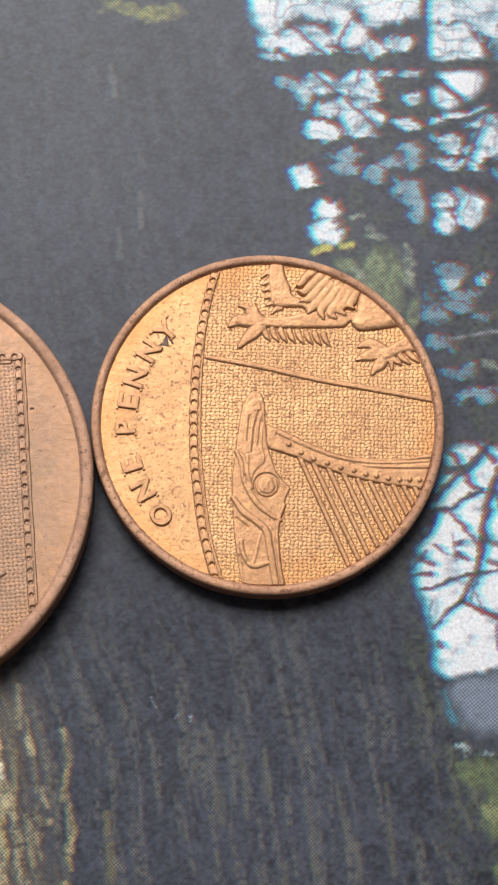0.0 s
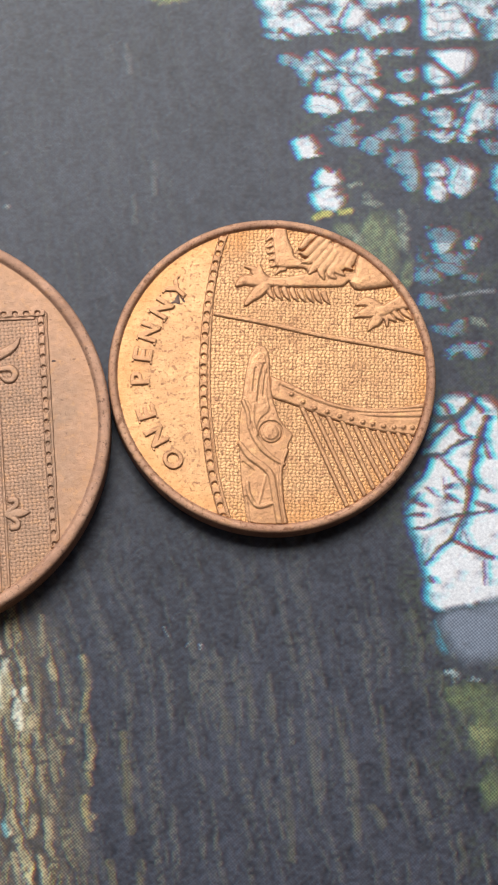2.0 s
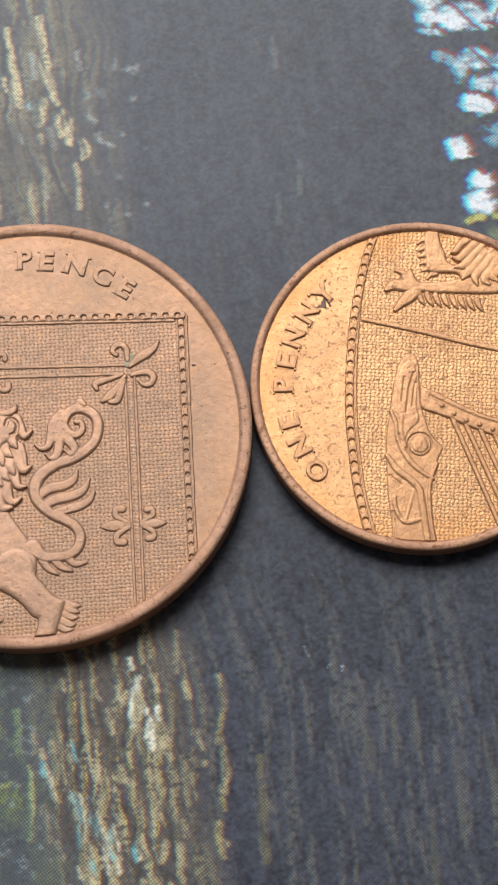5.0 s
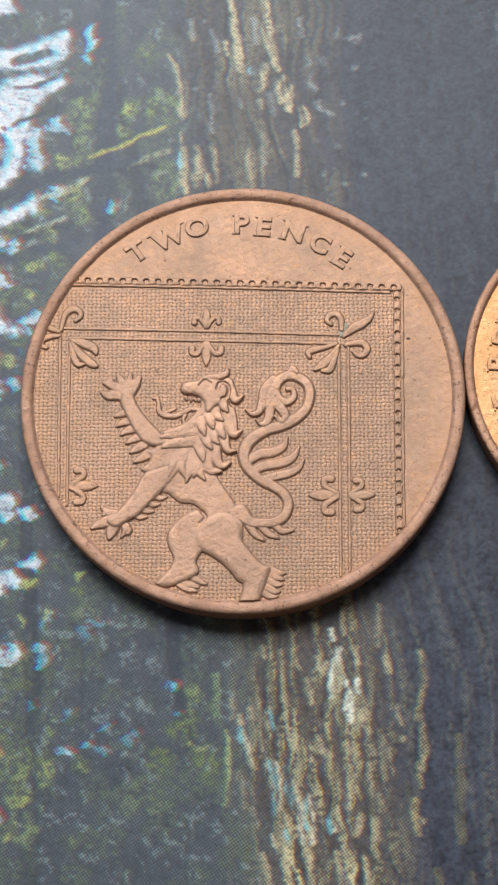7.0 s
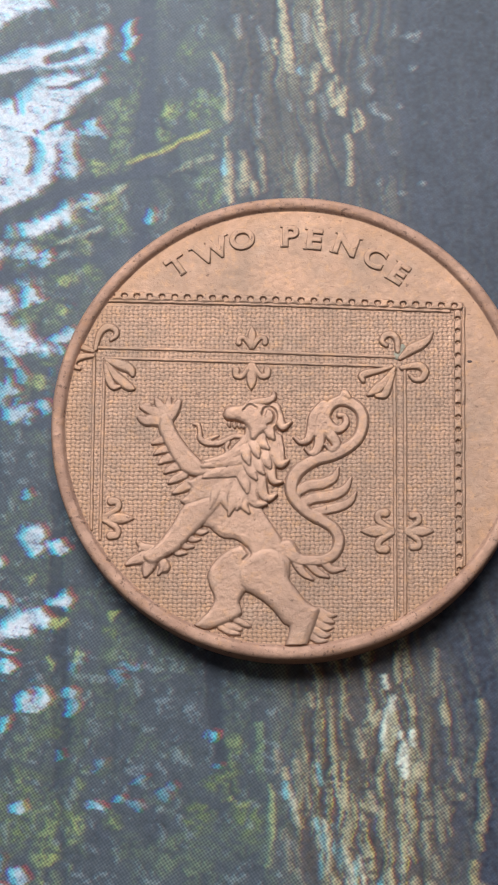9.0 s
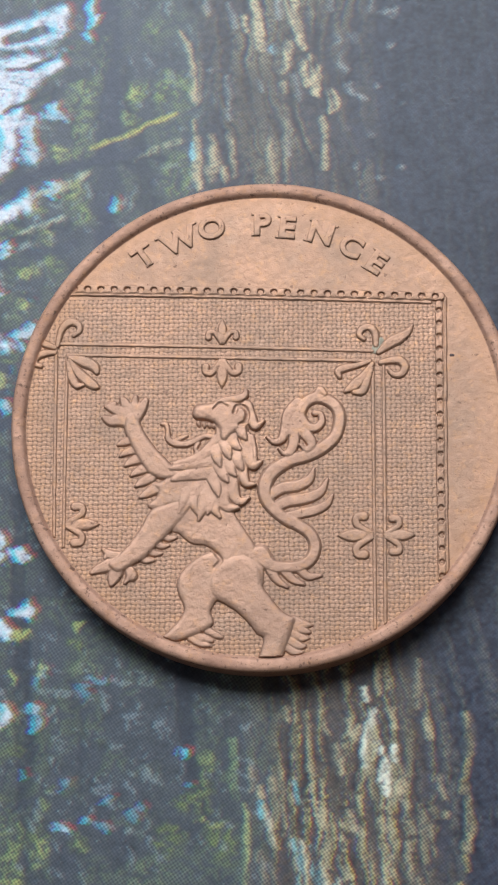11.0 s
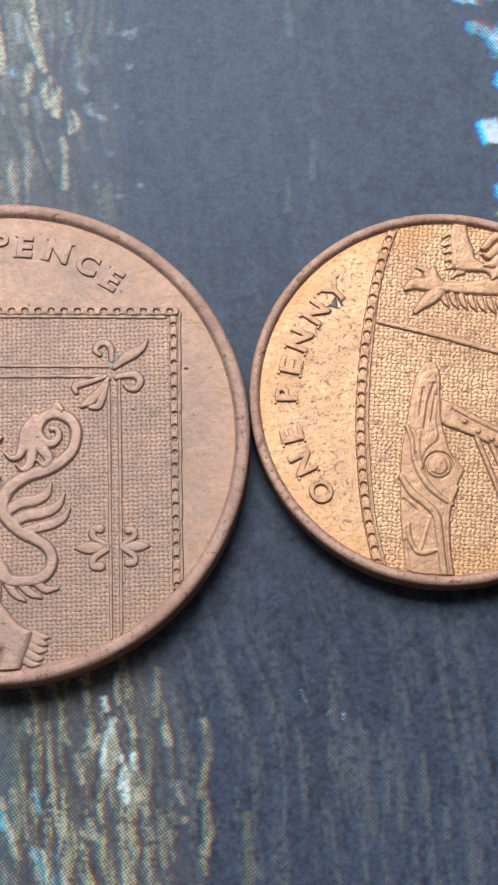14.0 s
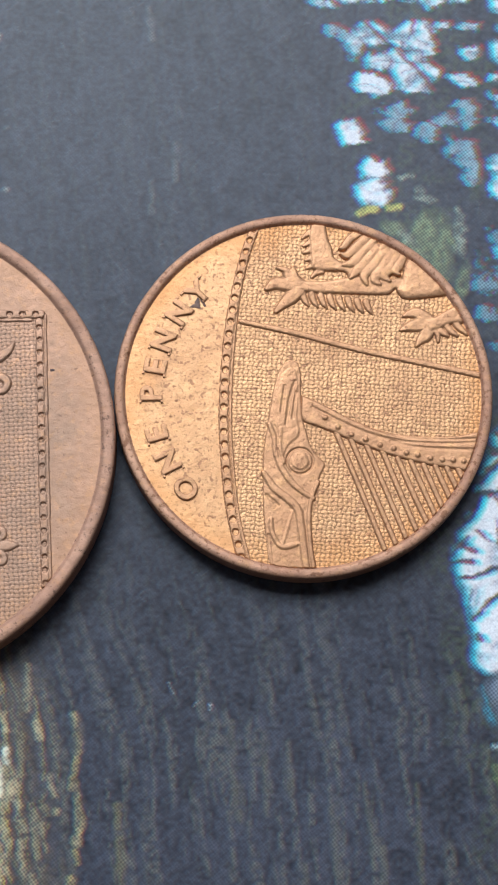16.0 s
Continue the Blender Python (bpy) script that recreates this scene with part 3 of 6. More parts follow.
    p.streaks([[(0.27, 21.79, 0.13), (0.56, 21.10, 0.23), (0.89, 20.71, 0.19)], [(1.18, 19.85, 0.26), (1.68, 19.46, 0.19)], [(1.94, 19.32, 0.23)], [(1.46, 25.15, 0.16), (1.47, 24.70, 0.13)], [(2.74, 17.21, 0.19)], [(0.91, 22.89, 0.23)], [(-0.07, 22.73, 0.19)], [(1.54, 17.44, 0.16)], [(2.58, 24.89, 0.23), (2.09, 24.81, 0.16)], [(2.78, 22.77, 0.16)], [(-3.58, 21.62, 0.23)]], PALE, 0.5, 0.3, 0.9)
    p.streaks([[(-6.61, 15.50, 0.29), (-6.46, 14.26, 0.29), (-6.32, 13.20, 0.26)], [(-5.69, 15.11, 0.26), (-5.39, 13.90, 0.29)], [(-4.84, 14.18, 0.19), (-4.64, 13.49, 0.16)], [(-4.86, 15.98, 0.23), (-4.43, 14.61, 0.19)], [(-2.62, 15.64, 0.19), (-2.26, 14.26, 0.16)], [(-0.04, 17.89, 0.23), (0.31, 16.50, 0.23), (0.63, 15.12, 0.26)], [(-8.19, 20.91, 0.16), (-7.67, 19.15, 0.19), (-7.29, 17.75, 0.16)], [(-2.50, 19.48, 0.23), (-2.44, 18.76, 0.16)]], CREAM, 0.7)
    p.streaks([[(-1.07, 25.48, 0.23), (-0.71, 24.41, 0.19)], [(-6.38, 23.84, 0.19), (-5.77, 22.44, 0.19)], [(-7.02, 24.48, 0.19)], [(-3.87, 25.01, 0.26), (-3.44, 23.58, 0.23)], [(-7.85, 24.34, 0.26), (-7.47, 23.28, 0.19)], [(3.63, 14.93, 0.23)], [(2.23, 15.40, 0.23)], [(4.63, 15.81, 0.16)], [(-6.76, 19.67, 0.19)], [(-5.71, 19.48, 0.16), (-5.13, 17.02, 0.16)], [(-3.84, 19.43, 0.16), (-3.58, 18.93, 0.16)], [(-2.04, 17.91, 0.13), (-1.43, 15.48, 0.13)], [(-1.95, 20.12, 0.19), (-1.53, 18.73, 0.16)], [(2.56, 20.16, 0.16)], [(4.20, 19.34, 0.13)]], PALE, 0.45)
    p.streaks([[(-6.82, 15.21, 0.13), (-6.63, 14.41, 0.13)], [(-3.63, 21.54, 0.16)]], TEAL, 0.8)
    # -- below the larger coin: lit bark
    p.streaks([[(12.67, -12.79, 0.17), (13.17, -14.55, 0.20)], [(13.14, -14.69, 0.17), (13.03, -16.55, 0.20)], [(13.39, -17.04, 0.20), (13.88, -18.34, 0.25), (13.58, -19.28, 0.17)], [(13.63, -19.63, 0.17), (13.90, -20.27, 0.19)], [(13.67, -21.14, 0.22), (14.15, -22.95, 0.22)]], (0.56, 0.44, 0.2), 0.85)
    p.streaks([[(8.09, -13.46, 0.22), (8.09, -14.38, 0.30), (8.01, -15.32, 0.33), (8.11, -16.21, 0.19)], [(8.55, -14.91, 0.19), (8.74, -15.48, 0.19)], [(9.03, -15.89, 0.30), (9.15, -16.62, 0.38), (9.46, -17.32, 0.22)], [(9.34, -15.07, 0.30), (9.59, -15.63, 0.22)], [(7.46, -12.49, 0.22), (7.62, -12.93, 0.19)]], (0.84, 0.8, 0.62), 1.0)
    p.streaks([[(5.50, -13.94, 0.16), (5.73, -14.52, 0.19), (6.13, -15.06, 0.12)], [(6.98, -14.13, 0.19), (7.20, -14.86, 0.22)], [(7.55, -14.42, 0.19), (7.42, -15.06, 0.19)], [(6.63, -15.58, 0.22), (6.98, -16.73, 0.22)], [(3.81, -14.11, 0.19), (3.98, -14.54, 0.16)], [(8.97, -13.29, 0.22), (9.25, -14.01, 0.19)], [(8.02, -11.30, 0.19), (8.08, -12.53, 0.19)], [(10.85, -13.55, 0.26), (11.12, -14.27, 0.19)], [(9.87, -15.88, 0.26), (10.22, -17.03, 0.26)], [(10.47, -17.58, 0.22), (10.71, -18.14, 0.16)]], CREAM, 0.75)
    p.streaks([[(9.90, -10.63, 0.26), (10.20, -12.75, 0.22)], [(12.63, -12.91, 0.16), (13.11, -14.96, 0.19)], [(13.29, -16.44, 0.22), (13.67, -17.87, 0.26), (13.82, -19.34, 0.22)], [(11.88, -16.11, 0.19), (12.14, -17.12, 0.16)], [(10.13, -20.04, 0.19), (10.42, -21.18, 0.22)], [(9.94, -20.68, 0.19), (10.10, -22.12, 0.19)], [(11.68, -21.23, 0.26), (11.97, -22.06, 0.26)], [(14.37, -22.18, 0.22)], [(11.63, -22.71, 0.29), (11.92, -23.53, 0.29)], [(2.50, -17.28, 0.12), (2.78, -18.44, 0.12)]], CREAM, 0.5)
    p.streaks([[(9.88, -16.79, 0.22), (10.09, -17.50, 0.19)], [(12.54, -17.94, 0.19)], [(3.14, -18.22, 0.19), (3.37, -18.63, 0.19)], [(3.65, -17.67, 0.22), (3.82, -18.09, 0.19)], [(6.42, -18.66, 0.22), (6.61, -19.37, 0.19)], [(7.69, -18.65, 0.22), (8.09, -19.18, 0.26), (8.68, -19.49, 0.19)], [(9.39, -18.69, 0.26), (9.69, -19.23, 0.19)], [(10.87, -22.56, 0.26), (10.72, -23.47, 0.26)], [(9.49, -22.39, 0.22), (9.76, -23.07, 0.19)], [(6.82, -23.35, 0.22), (7.07, -23.89, 0.22)]], CREAM, 0.75)
    p.streaks([[(3.51, -19.06, 0.12), (3.94, -19.88, 0.14), (4.40, -20.69, 0.12)], [(5.57, -20.32, 0.11), (6.08, -21.42, 0.14), (6.23, -22.57, 0.14), (6.27, -23.45, 0.11)], [(6.44, -20.45, 0.11), (6.94, -21.55, 0.14), (7.21, -22.38, 0.17), (7.59, -23.49, 0.18), (7.90, -24.54, 0.18)], [(7.86, -21.96, 0.14), (8.21, -23.08, 0.18), (8.45, -24.44, 0.20)], [(9.23, -22.59, 0.11), (9.52, -23.56, 0.14)], [(4.89, -23.13, 0.12), (5.19, -23.95, 0.14)], [(6.16, -24.35, 0.12), (6.35, -24.84, 0.12)]], (0.78, 0.68, 0.47), 1.0)
    p.streaks([[(3.31, -18.95, 0.12), (3.59, -19.65, 0.12)], [(5.34, -20.36, 0.12), (5.84, -21.76, 0.16), (6.04, -23.20, 0.12)], [(6.24, -20.64, 0.12), (6.70, -21.89, 0.16), (6.92, -22.74, 0.12)], [(7.68, -22.30, 0.16), (8.05, -23.70, 0.16)], [(9.08, -22.91, 0.12), (9.37, -23.73, 0.12)], [(6.86, -24.07, 0.12), (7.10, -24.70, 0.16)], [(4.85, -17.59, 0.12), (5.19, -18.59, 0.12)]], (0.3, 0.66, 0.68), 0.9)
    p.streaks([[(3.72, -21.27, 0.12), (4.03, -22.11, 0.16), (4.39, -23.22, 0.12)], [(4.41, -21.74, 0.12), (4.77, -22.85, 0.16)], [(4.18, -17.26, 0.10), (4.79, -20.17, 0.12)], [(4.82, -14.07, 0.10), (5.45, -17.02, 0.12)], [(6.85, -17.67, 0.12), (7.36, -19.68, 0.12)], [(9.07, -19.95, 0.12), (9.46, -21.36, 0.12)], [(11.83, -18.53, 0.12), (12.21, -19.94, 0.12)], [(10.81, -19.62, 0.12), (11.20, -21.03, 0.16)]], CREAM, 0.5)
    p.streaks([[(1.38, -16.26, 0.22), (2.04, -18.88, 0.22)]], (0.3, 0.38, 0.2), 0.8)
    p.streaks([[(2.60, -19.08, 0.16), (3.02, -21.11, 0.19), (3.26, -23.15, 0.22)]], (0.52, 0.54, 0.24), 0.9)
    p.streaks([[(8.14, -24.85, 0.26), (8.87, -26.45, 0.29), (9.69, -28.58, 0.26)], [(6.98, -25.07, 0.22), (7.74, -27.24, 0.26)], [(9.91, -24.79, 0.22), (10.78, -27.22, 0.26)], [(5.88, -25.58, 0.19), (6.78, -28.01, 0.22)], [(11.40, -24.80, 0.22), (12.30, -27.50, 0.26)]], CREAM, 0.8)
    # -- fainter ridges further along the shaded trunk
    p.streaks([[(15.51, -17.28, 0.23), (16.10, -20.20, 0.27), (16.53, -22.78, 0.30)], [(15.58, -24.80, 0.30), (15.88, -26.06, 0.29)], [(17.45, -24.64, 0.23), (17.44, -25.93, 0.23)], [(12.35, -17.89, 0.23)]], (0.3, 0.26, 0.14), 0.55)
    p.streaks([[(20.83, -12.25, 0.17), (21.28, -14.75, 0.20), (21.82, -17.05, 0.20)], [(21.67, -19.05, 0.20), (21.92, -20.02, 0.20)], [(23.93, -12.82, 0.17), (24.35, -15.15, 0.20)], [(22.62, -12.60, 0.14), (23.30, -16.58, 0.17)], [(26.61, -15.96, 0.17), (27.43, -20.19, 0.20)], [(28.18, -14.47, 0.13), (29.00, -18.74, 0.17)]], (0.2, 0.19, 0.14), 0.5)
    p.streaks([[(29.42, -17.70, 0.20), (29.99, -21.93, 0.23)], [(25.51, -19.04, 0.17), (26.20, -23.56, 0.23)], [(30.87, -14.23, 0.13), (31.53, -19.17, 0.17)], [(36.01, -21.40, 0.20), (36.38, -23.32, 0.23)], [(30.67, -20.23, 0.23), (31.33, -21.16, 0.20)]], (0.2, 0.19, 0.13), 0.5)
    p.streaks([[(13.46, 22.02, 0.15), (13.70, 21.41, 0.15)], [(12.65, 17.32, 0.14), (12.95, 15.42, 0.18)], [(13.68, 19.76, 0.18), (14.09, 17.46, 0.18)], [(11.11, 27.86, 0.15), (11.60, 25.90, 0.18)]], (0.26, 0.26, 0.24), 0.4)
    p.blobs([(11.32, 31.87, 1.05, 0.42), (13.45, 31.70, 1.23, 0.49), (14.64, 32.09, 0.77, 0.28)], (0.3, 0.29, 0.09), 0.8)
    # -- undergrowth: yellow-green leaves and lit twigs
    p.blobs([(-10.37, 21.84, 0.50, 0.63), (-10.49, 17.67, 0.50, 0.81), (-8.98, 18.09, 0.44, 1.24), (-8.24, 17.87, 0.81, 1.24), (-13.61, 17.33, 0.62, 0.50), (-13.00, 16.24, 0.75, 1.86), (-12.66, 19.21, 0.31, 1.72), (-10.52, 16.30, 0.62, 0.37), (-13.44, 13.55, 1.05, 0.62), (-13.28, 11.29, 0.68, 0.43), (-12.30, 10.39, 1.04, 0.80), (-14.60, 10.07, 0.74, 0.43)], GREEN, 0.7, 1.0, 0.8)
    p.blobs([(-7.39, 13.27, 0.86, 1.23), (-6.96, 12.68, 0.61, 0.61), (-8.28, 9.15, 1.22, 0.91), (-15.69, 8.56, 0.92, 0.61), (-14.51, 6.79, 0.91, 0.73), (-13.00, 7.04, 0.73, 0.61), (-14.63, 4.49, 0.91, 0.73), (-14.38, 1.96, 0.66, 0.60), (-17.29, 7.97, 1.53, 1.22), (-16.89, 3.46, 1.51, 1.82)], GREEN, 0.6, 1.0, 0.8)
    p.blobs([(-7.45, -11.81, 0.46, 0.29), (-10.52, -12.75, 0.75, 0.46), (-9.50, -18.68, 0.57, 0.40), (0.35, -18.59, 0.56, 1.55), (-8.62, -23.33, 0.62, 1.26), (-7.26, -22.94, 0.56, 0.67), (-7.36, -21.13, 0.34, 0.96), (-5.29, -22.72, 0.56, 0.56), (-7.99, -24.88, 0.84, 0.45), (1.84, -21.12, 0.73, 1.12), (-0.78, -21.60, 0.84, 1.12), (-0.32, -19.56, 0.62, 0.56), (-10.27, -23.08, 1.13, 2.25), (-7.50, -12.94, 0.58, 0.35)], (0.2, 0.24, 0.07), 0.6, 1.0, 0.8)
    p.streaks([[(-9.85, 13.77, 0.12), (-8.84, 14.54, 0.15), (-7.43, 15.38, 0.15)], [(-13.68, 10.96, 0.15), (-12.91, 11.76, 0.15), (-12.13, 12.55, 0.12)], [(-16.82, 8.71, 0.21), (-15.78, 9.71, 0.21), (-14.76, 10.84, 0.15)]], (0.5, 0.5, 0.3), 0.8)
    p.streaks([[(-14.32, 8.79, 0.18), (-12.97, 9.85, 0.15)], [(-15.82, 7.06, 0.18), (-14.18, 8.16, 0.15)]], (0.4, 0.46, 0.4), 0.7)
    p.blobs([(-8.78, -23.07, 0.71, 1.13), (-8.39, -24.79, 0.80, 0.80), (-7.79, -26.76, 0.90, 1.13), (-7.02, -23.33, 0.45, 0.80), (-6.92, -25.85, 0.32, 0.64), (-5.28, -22.85, 0.45, 0.32), (-5.06, -26.67, 0.45, 0.39), (-7.38, -20.98, 0.26, 0.80), (-10.28, -21.23, 0.64, 0.39), (0.25, -18.31, 0.39, 1.45), (-10.15, -14.85, 0.39, 0.45), (-8.82, -14.44, 0.26, 0.80), (-7.46, -11.98, 0.39, 0.32)], (0.24, 0.28, 0.13), 0.75, 1.2, 0.9)
    p.blobs([(1.12, -20.42, 0.64, 0.35), (-7.05, -23.19, 0.19, 0.39), (-8.03, -25.02, 0.39, 0.32), (-8.20, -26.98, 0.45, 0.45)], (0.36, 0.37, 0.12), 0.8, 1.2, 0.7)
    # dark stems in the undergrowth
    p.streaks([[(-13.45, 25.05, 0.70), (-11.98, 17.94, 0.69), (-10.31, 9.14, 0.61)]], (0.055, 0.062, 0.088), 0.75, 0.4, 1.0, True)
    p.streaks([[(-17.18, 10.31, 0.31), (-14.13, 12.32, 0.37), (-11.94, 13.19, 0.28), (-7.92, 14.36, 0.15)], [(-17.11, 15.73, 0.19), (-15.12, 16.92, 0.19)], [(-16.54, 7.43, 0.27), (-12.57, 9.42, 0.21)]], (0.045, 0.052, 0.068), 0.85, 0.3, 1.0, True)
    # -- sky through the undergrowth
    p.sky_field([(-18.10, 8.67), (-17.25, 9.35), (-16.05, 10.02), (-15.04, 10.81), (-14.75, 10.54), (-15.71, 9.26), (-16.13, 8.90)], 1.3)
    p.sky_field([(-24.08, 6.73), (-18.49, 7.71), (-17.91, 6.93), (-18.45, 5.78), (-23.54, 4.53)], 1.3)
    p.sky_field([(-23.50, 4.36), (-17.88, 5.53), (-16.84, 5.36), (-16.69, 3.99), (-17.22, 3.37), (-15.82, 3.10), (-14.00, 2.39), (-14.25, 2.00), (-15.47, 1.55), (-16.57, 2.00), (-17.73, 2.70), (-22.55, 0.52)], 1.3)
    p.sky_field([(-17.48, -14.79), (-13.84, -13.95), (-12.80, -12.96), (-11.95, -12.48), (-11.44, -13.02), (-11.64, -13.85), (-13.11, -14.35), (-17.32, -15.45)], 1.3)
    p.gaps([(-14.69, 15.83, 0.43, 0.43), (-15.78, 14.11, 0.30, 0.86), (-13.94, 22.20, 0.30, 0.67), (-13.69, 20.74, 0.27, 0.23), (-14.07, 10.98, 0.36, 0.23), (-10.24, 10.82, 0.23, 0.36), (-18.07, 7.79, 0.42, 0.36), (-16.86, 7.64, 0.55, 0.52), (-15.69, 7.67, 0.29, 0.39), (-13.58, 2.74, 0.29, 0.45), (-15.96, 5.16, 0.42, 0.29), (-16.59, 5.75, 0.32, 0.26)], 0.85)
    p.gaps([(-16.04, 1.17, 0.35, 0.29), (-16.97, 1.59, 0.58, 0.32), (-16.25, -0.81, 0.29, 0.57), (-15.30, -1.79, 0.57, 0.29), (-14.04, -1.10, 0.35, 0.22), (-15.58, -0.83, 0.35, 0.22), (-14.40, -10.20, 0.22, 0.16), (-13.87, -12.20, 0.46, 0.31)], 0.75)
    p.gaps([(-13.68, -6.31, 0.22, 0.19), (-15.22, 0.46, 0.32, 0.38), (-18.57, -2.18, 1.28, 0.96), (-16.30, -11.68, 1.24, 0.62), (-14.71, -18.36, 0.92, 0.92)], 0.6)
    p.sky_field([(-28.93, 13.69), (-20.92, 16.35), (-19.65, 16.82), (-19.19, 17.86), (-17.66, 18.72), (-14.79, 19.43), (-14.74, 18.69), (-15.72, 17.71), (-16.43, 16.56), (-16.35, 15.28), (-16.53, 13.97), (-16.09, 12.60), (-16.78, 11.76), (-18.14, 10.26), (-19.24, 9.17), (-26.55, 4.35)], 0.8)
    p.sky_field([(-29.29, 15.11), (-21.48, 18.75), (-19.70, 20.10), (-18.12, 20.74), (-16.61, 21.75), (-15.18, 22.51), (-15.12, 21.24), (-15.35, 20.08), (-16.43, 19.37), (-18.13, 19.24), (-19.69, 18.52), (-21.27, 17.88), (-29.02, 14.04)], 0.8)
    p.sky_field([(-30.21, 18.71), (-21.97, 20.85), (-20.19, 22.21), (-18.69, 23.29), (-20.79, 24.86), (-31.52, 23.85)], 0.9)
    p.gaps([(-12.71, -8.44, 0.49, 0.49), (-12.38, -9.19, 0.33, 0.33), (-11.23, -8.88, 0.44, 0.27), (-14.40, -10.21, 0.22, 0.27), (-13.87, -12.21, 0.49, 0.38), (-10.83, -11.80, 0.41, 0.19), (-10.27, -11.48, 0.33, 0.38), (-11.56, -12.80, 0.66, 0.38), (-12.49, -13.61, 0.71, 0.33), (-13.03, -14.76, 0.55, 0.14), (-12.51, -15.61, 0.38, 0.27), (-11.25, -17.25, 0.27, 0.44), (-10.32, -16.92, 0.38, 0.49), (-10.77, -17.69, 0.33, 0.16), (-11.97, -18.63, 0.22, 0.44)], 0.95, 0.9)
    p.gaps([(-8.84, -16.48, 0.33, 0.22), (-8.71, -17.08, 0.16, 0.38), (-1.04, -17.27, 0.19, 0.19), (-10.21, -22.89, 0.33, 0.27), (-6.22, -22.03, 0.33, 0.19), (-5.16, -21.23, 0.22, 0.14), (-9.42, -26.33, 0.38, 0.27), (-10.14, -27.21, 0.33, 0.22), (-14.78, 15.74, 0.36, 0.36), (-13.98, 22.37, 0.27, 0.49), (-13.81, 20.79, 0.22, 0.22), (-15.90, 14.63, 0.33, 0.38), (-15.42, 13.26, 0.30, 0.55), (-10.34, 10.79, 0.22, 0.30), (-14.11, 11.14, 0.33, 0.14)], 0.8, 0.9)
    p.gaps([(-6.47, -15.10, 0.49, 0.22), (-10.70, -26.13, 0.22, 0.55), (-5.81, -14.51, 0.33, 0.16), (-8.75, -14.75, 0.16, 0.49), (-4.11, -20.36, 0.33, 0.16), (-4.34, -21.46, 0.27, 0.22), (-6.68, -19.93, 0.22, 0.22), (-2.66, -20.69, 0.22, 0.38), (-0.61, -18.63, 0.22, 0.16), (-8.72, -19.86, 0.27, 0.14)], 0.35, 1.3)
    p.twigs([[(-20.79, 18.05, 0.20), (-19.34, 18.52, 0.23), (-17.89, 18.99, 0.17)], [(-18.22, 19.68, 0.30), (-17.35, 20.12, 0.37), (-16.35, 20.59, 0.27)], [(-16.56, 18.13, 0.17), (-15.65, 18.99, 0.20), (-15.08, 19.83, 0.13)], [(-17.80, 17.81, 0.10), (-16.17, 18.20, 0.10)], [(-18.24, 14.60, 0.20), (-17.67, 13.60, 0.30), (-17.74, 12.39, 0.16)], [(-19.88, 17.27, 0.20), (-19.26, 16.08, 0.17)], [(-17.88, 15.14, 0.20)], [(-19.11, 11.54, 0.13)], [(-17.90, 3.43, 0.10), (-16.98, 3.80, 0.10)], [(-17.28, 15.50, 0.13), (-16.08, 16.26, 0.17)]])
    p.twigs([[(-26.37, 15.98, 0.20), (-23.12, 16.91, 0.23), (-20.91, 17.84, 0.17)], [(-25.41, 12.09, 0.17), (-23.02, 13.60, 0.17), (-21.37, 15.35, 0.13)], [(-21.27, 3.53, 0.13), (-18.85, 4.65, 0.10)]], 0.8)
    # -- sky through the crown at the other side
    p.sky_field([(19.06, 34.03), (21.87, 34.31), (21.81, 32.74), (21.03, 31.49), (20.60, 30.28), (19.95, 30.52), (19.60, 31.73)], 1.0)
    p.sky_field([(24.02, 32.96), (25.11, 33.46), (26.82, 31.68), (25.84, 30.61), (24.93, 31.10), (24.51, 32.03)], 1.0)
    p.sky_field([(26.09, 34.74), (29.44, 35.08), (29.20, 33.09), (27.31, 32.32), (26.19, 33.18)], 1.0)
    p.sky_field([(30.34, 33.01), (31.53, 32.55), (32.93, 32.88), (33.92, 30.76), (30.68, 30.21)], 1.0)
    p.gaps([(31.30, 33.62, 0.70, 0.42), (34.18, 32.62, 0.56, 0.49)], 0.95)
    p.gaps([(32.77, 16.64, 0.58, 0.29), (31.61, 14.91, 0.25, 0.36), (33.58, 15.10, 0.47, 0.25), (31.87, 13.60, 0.39, 0.32), (33.28, 14.12, 0.50, 0.32)], 0.45)
    p.gaps([(32.82, 15.72, 0.32, 0.36), (34.61, 16.05, 0.25, 0.36)], 0.85)
    p.gaps([(34.91, 13.90, 0.29, 0.18), (32.19, 11.85, 0.64, 0.18), (33.44, 10.06, 0.71, 0.21)], 0.45)
    p.gaps([(36.73, 31.64, 1.26, 1.26), (38.70, 29.39, 1.11, 1.48), (36.93, 27.60, 0.96, 0.88), (36.70, 24.77, 0.88, 0.66), (38.88, 25.39, 1.10, 0.88), (36.54, 20.81, 0.58, 0.87), (38.33, 21.38, 0.87, 0.73), (37.49, 16.25, 0.58, 0.65), (20.60, 32.90, 0.89, 0.74), (23.54, 33.61, 1.49, 0.89), (27.27, 33.78, 1.12, 0.97), (30.23, 34.29, 1.12, 0.90), (33.61, 34.21, 1.27, 1.04), (36.95, 34.96, 1.12, 1.12)], 0.9)
    p.gaps([(35.23, 31.90, 0.74, 0.45), (35.50, 26.65, 0.59, 0.44), (35.51, 23.07, 0.36, 0.22), (33.78, 8.52, 0.35, 0.25), (35.01, 8.75, 0.64, 0.32), (33.88, 9.84, 0.21, 0.18)], 0.55)
    p.sky_field([(30.42, 32.24), (33.24, 32.52), (33.71, 30.73), (31.95, 30.26), (30.54, 30.21)], 0.3)
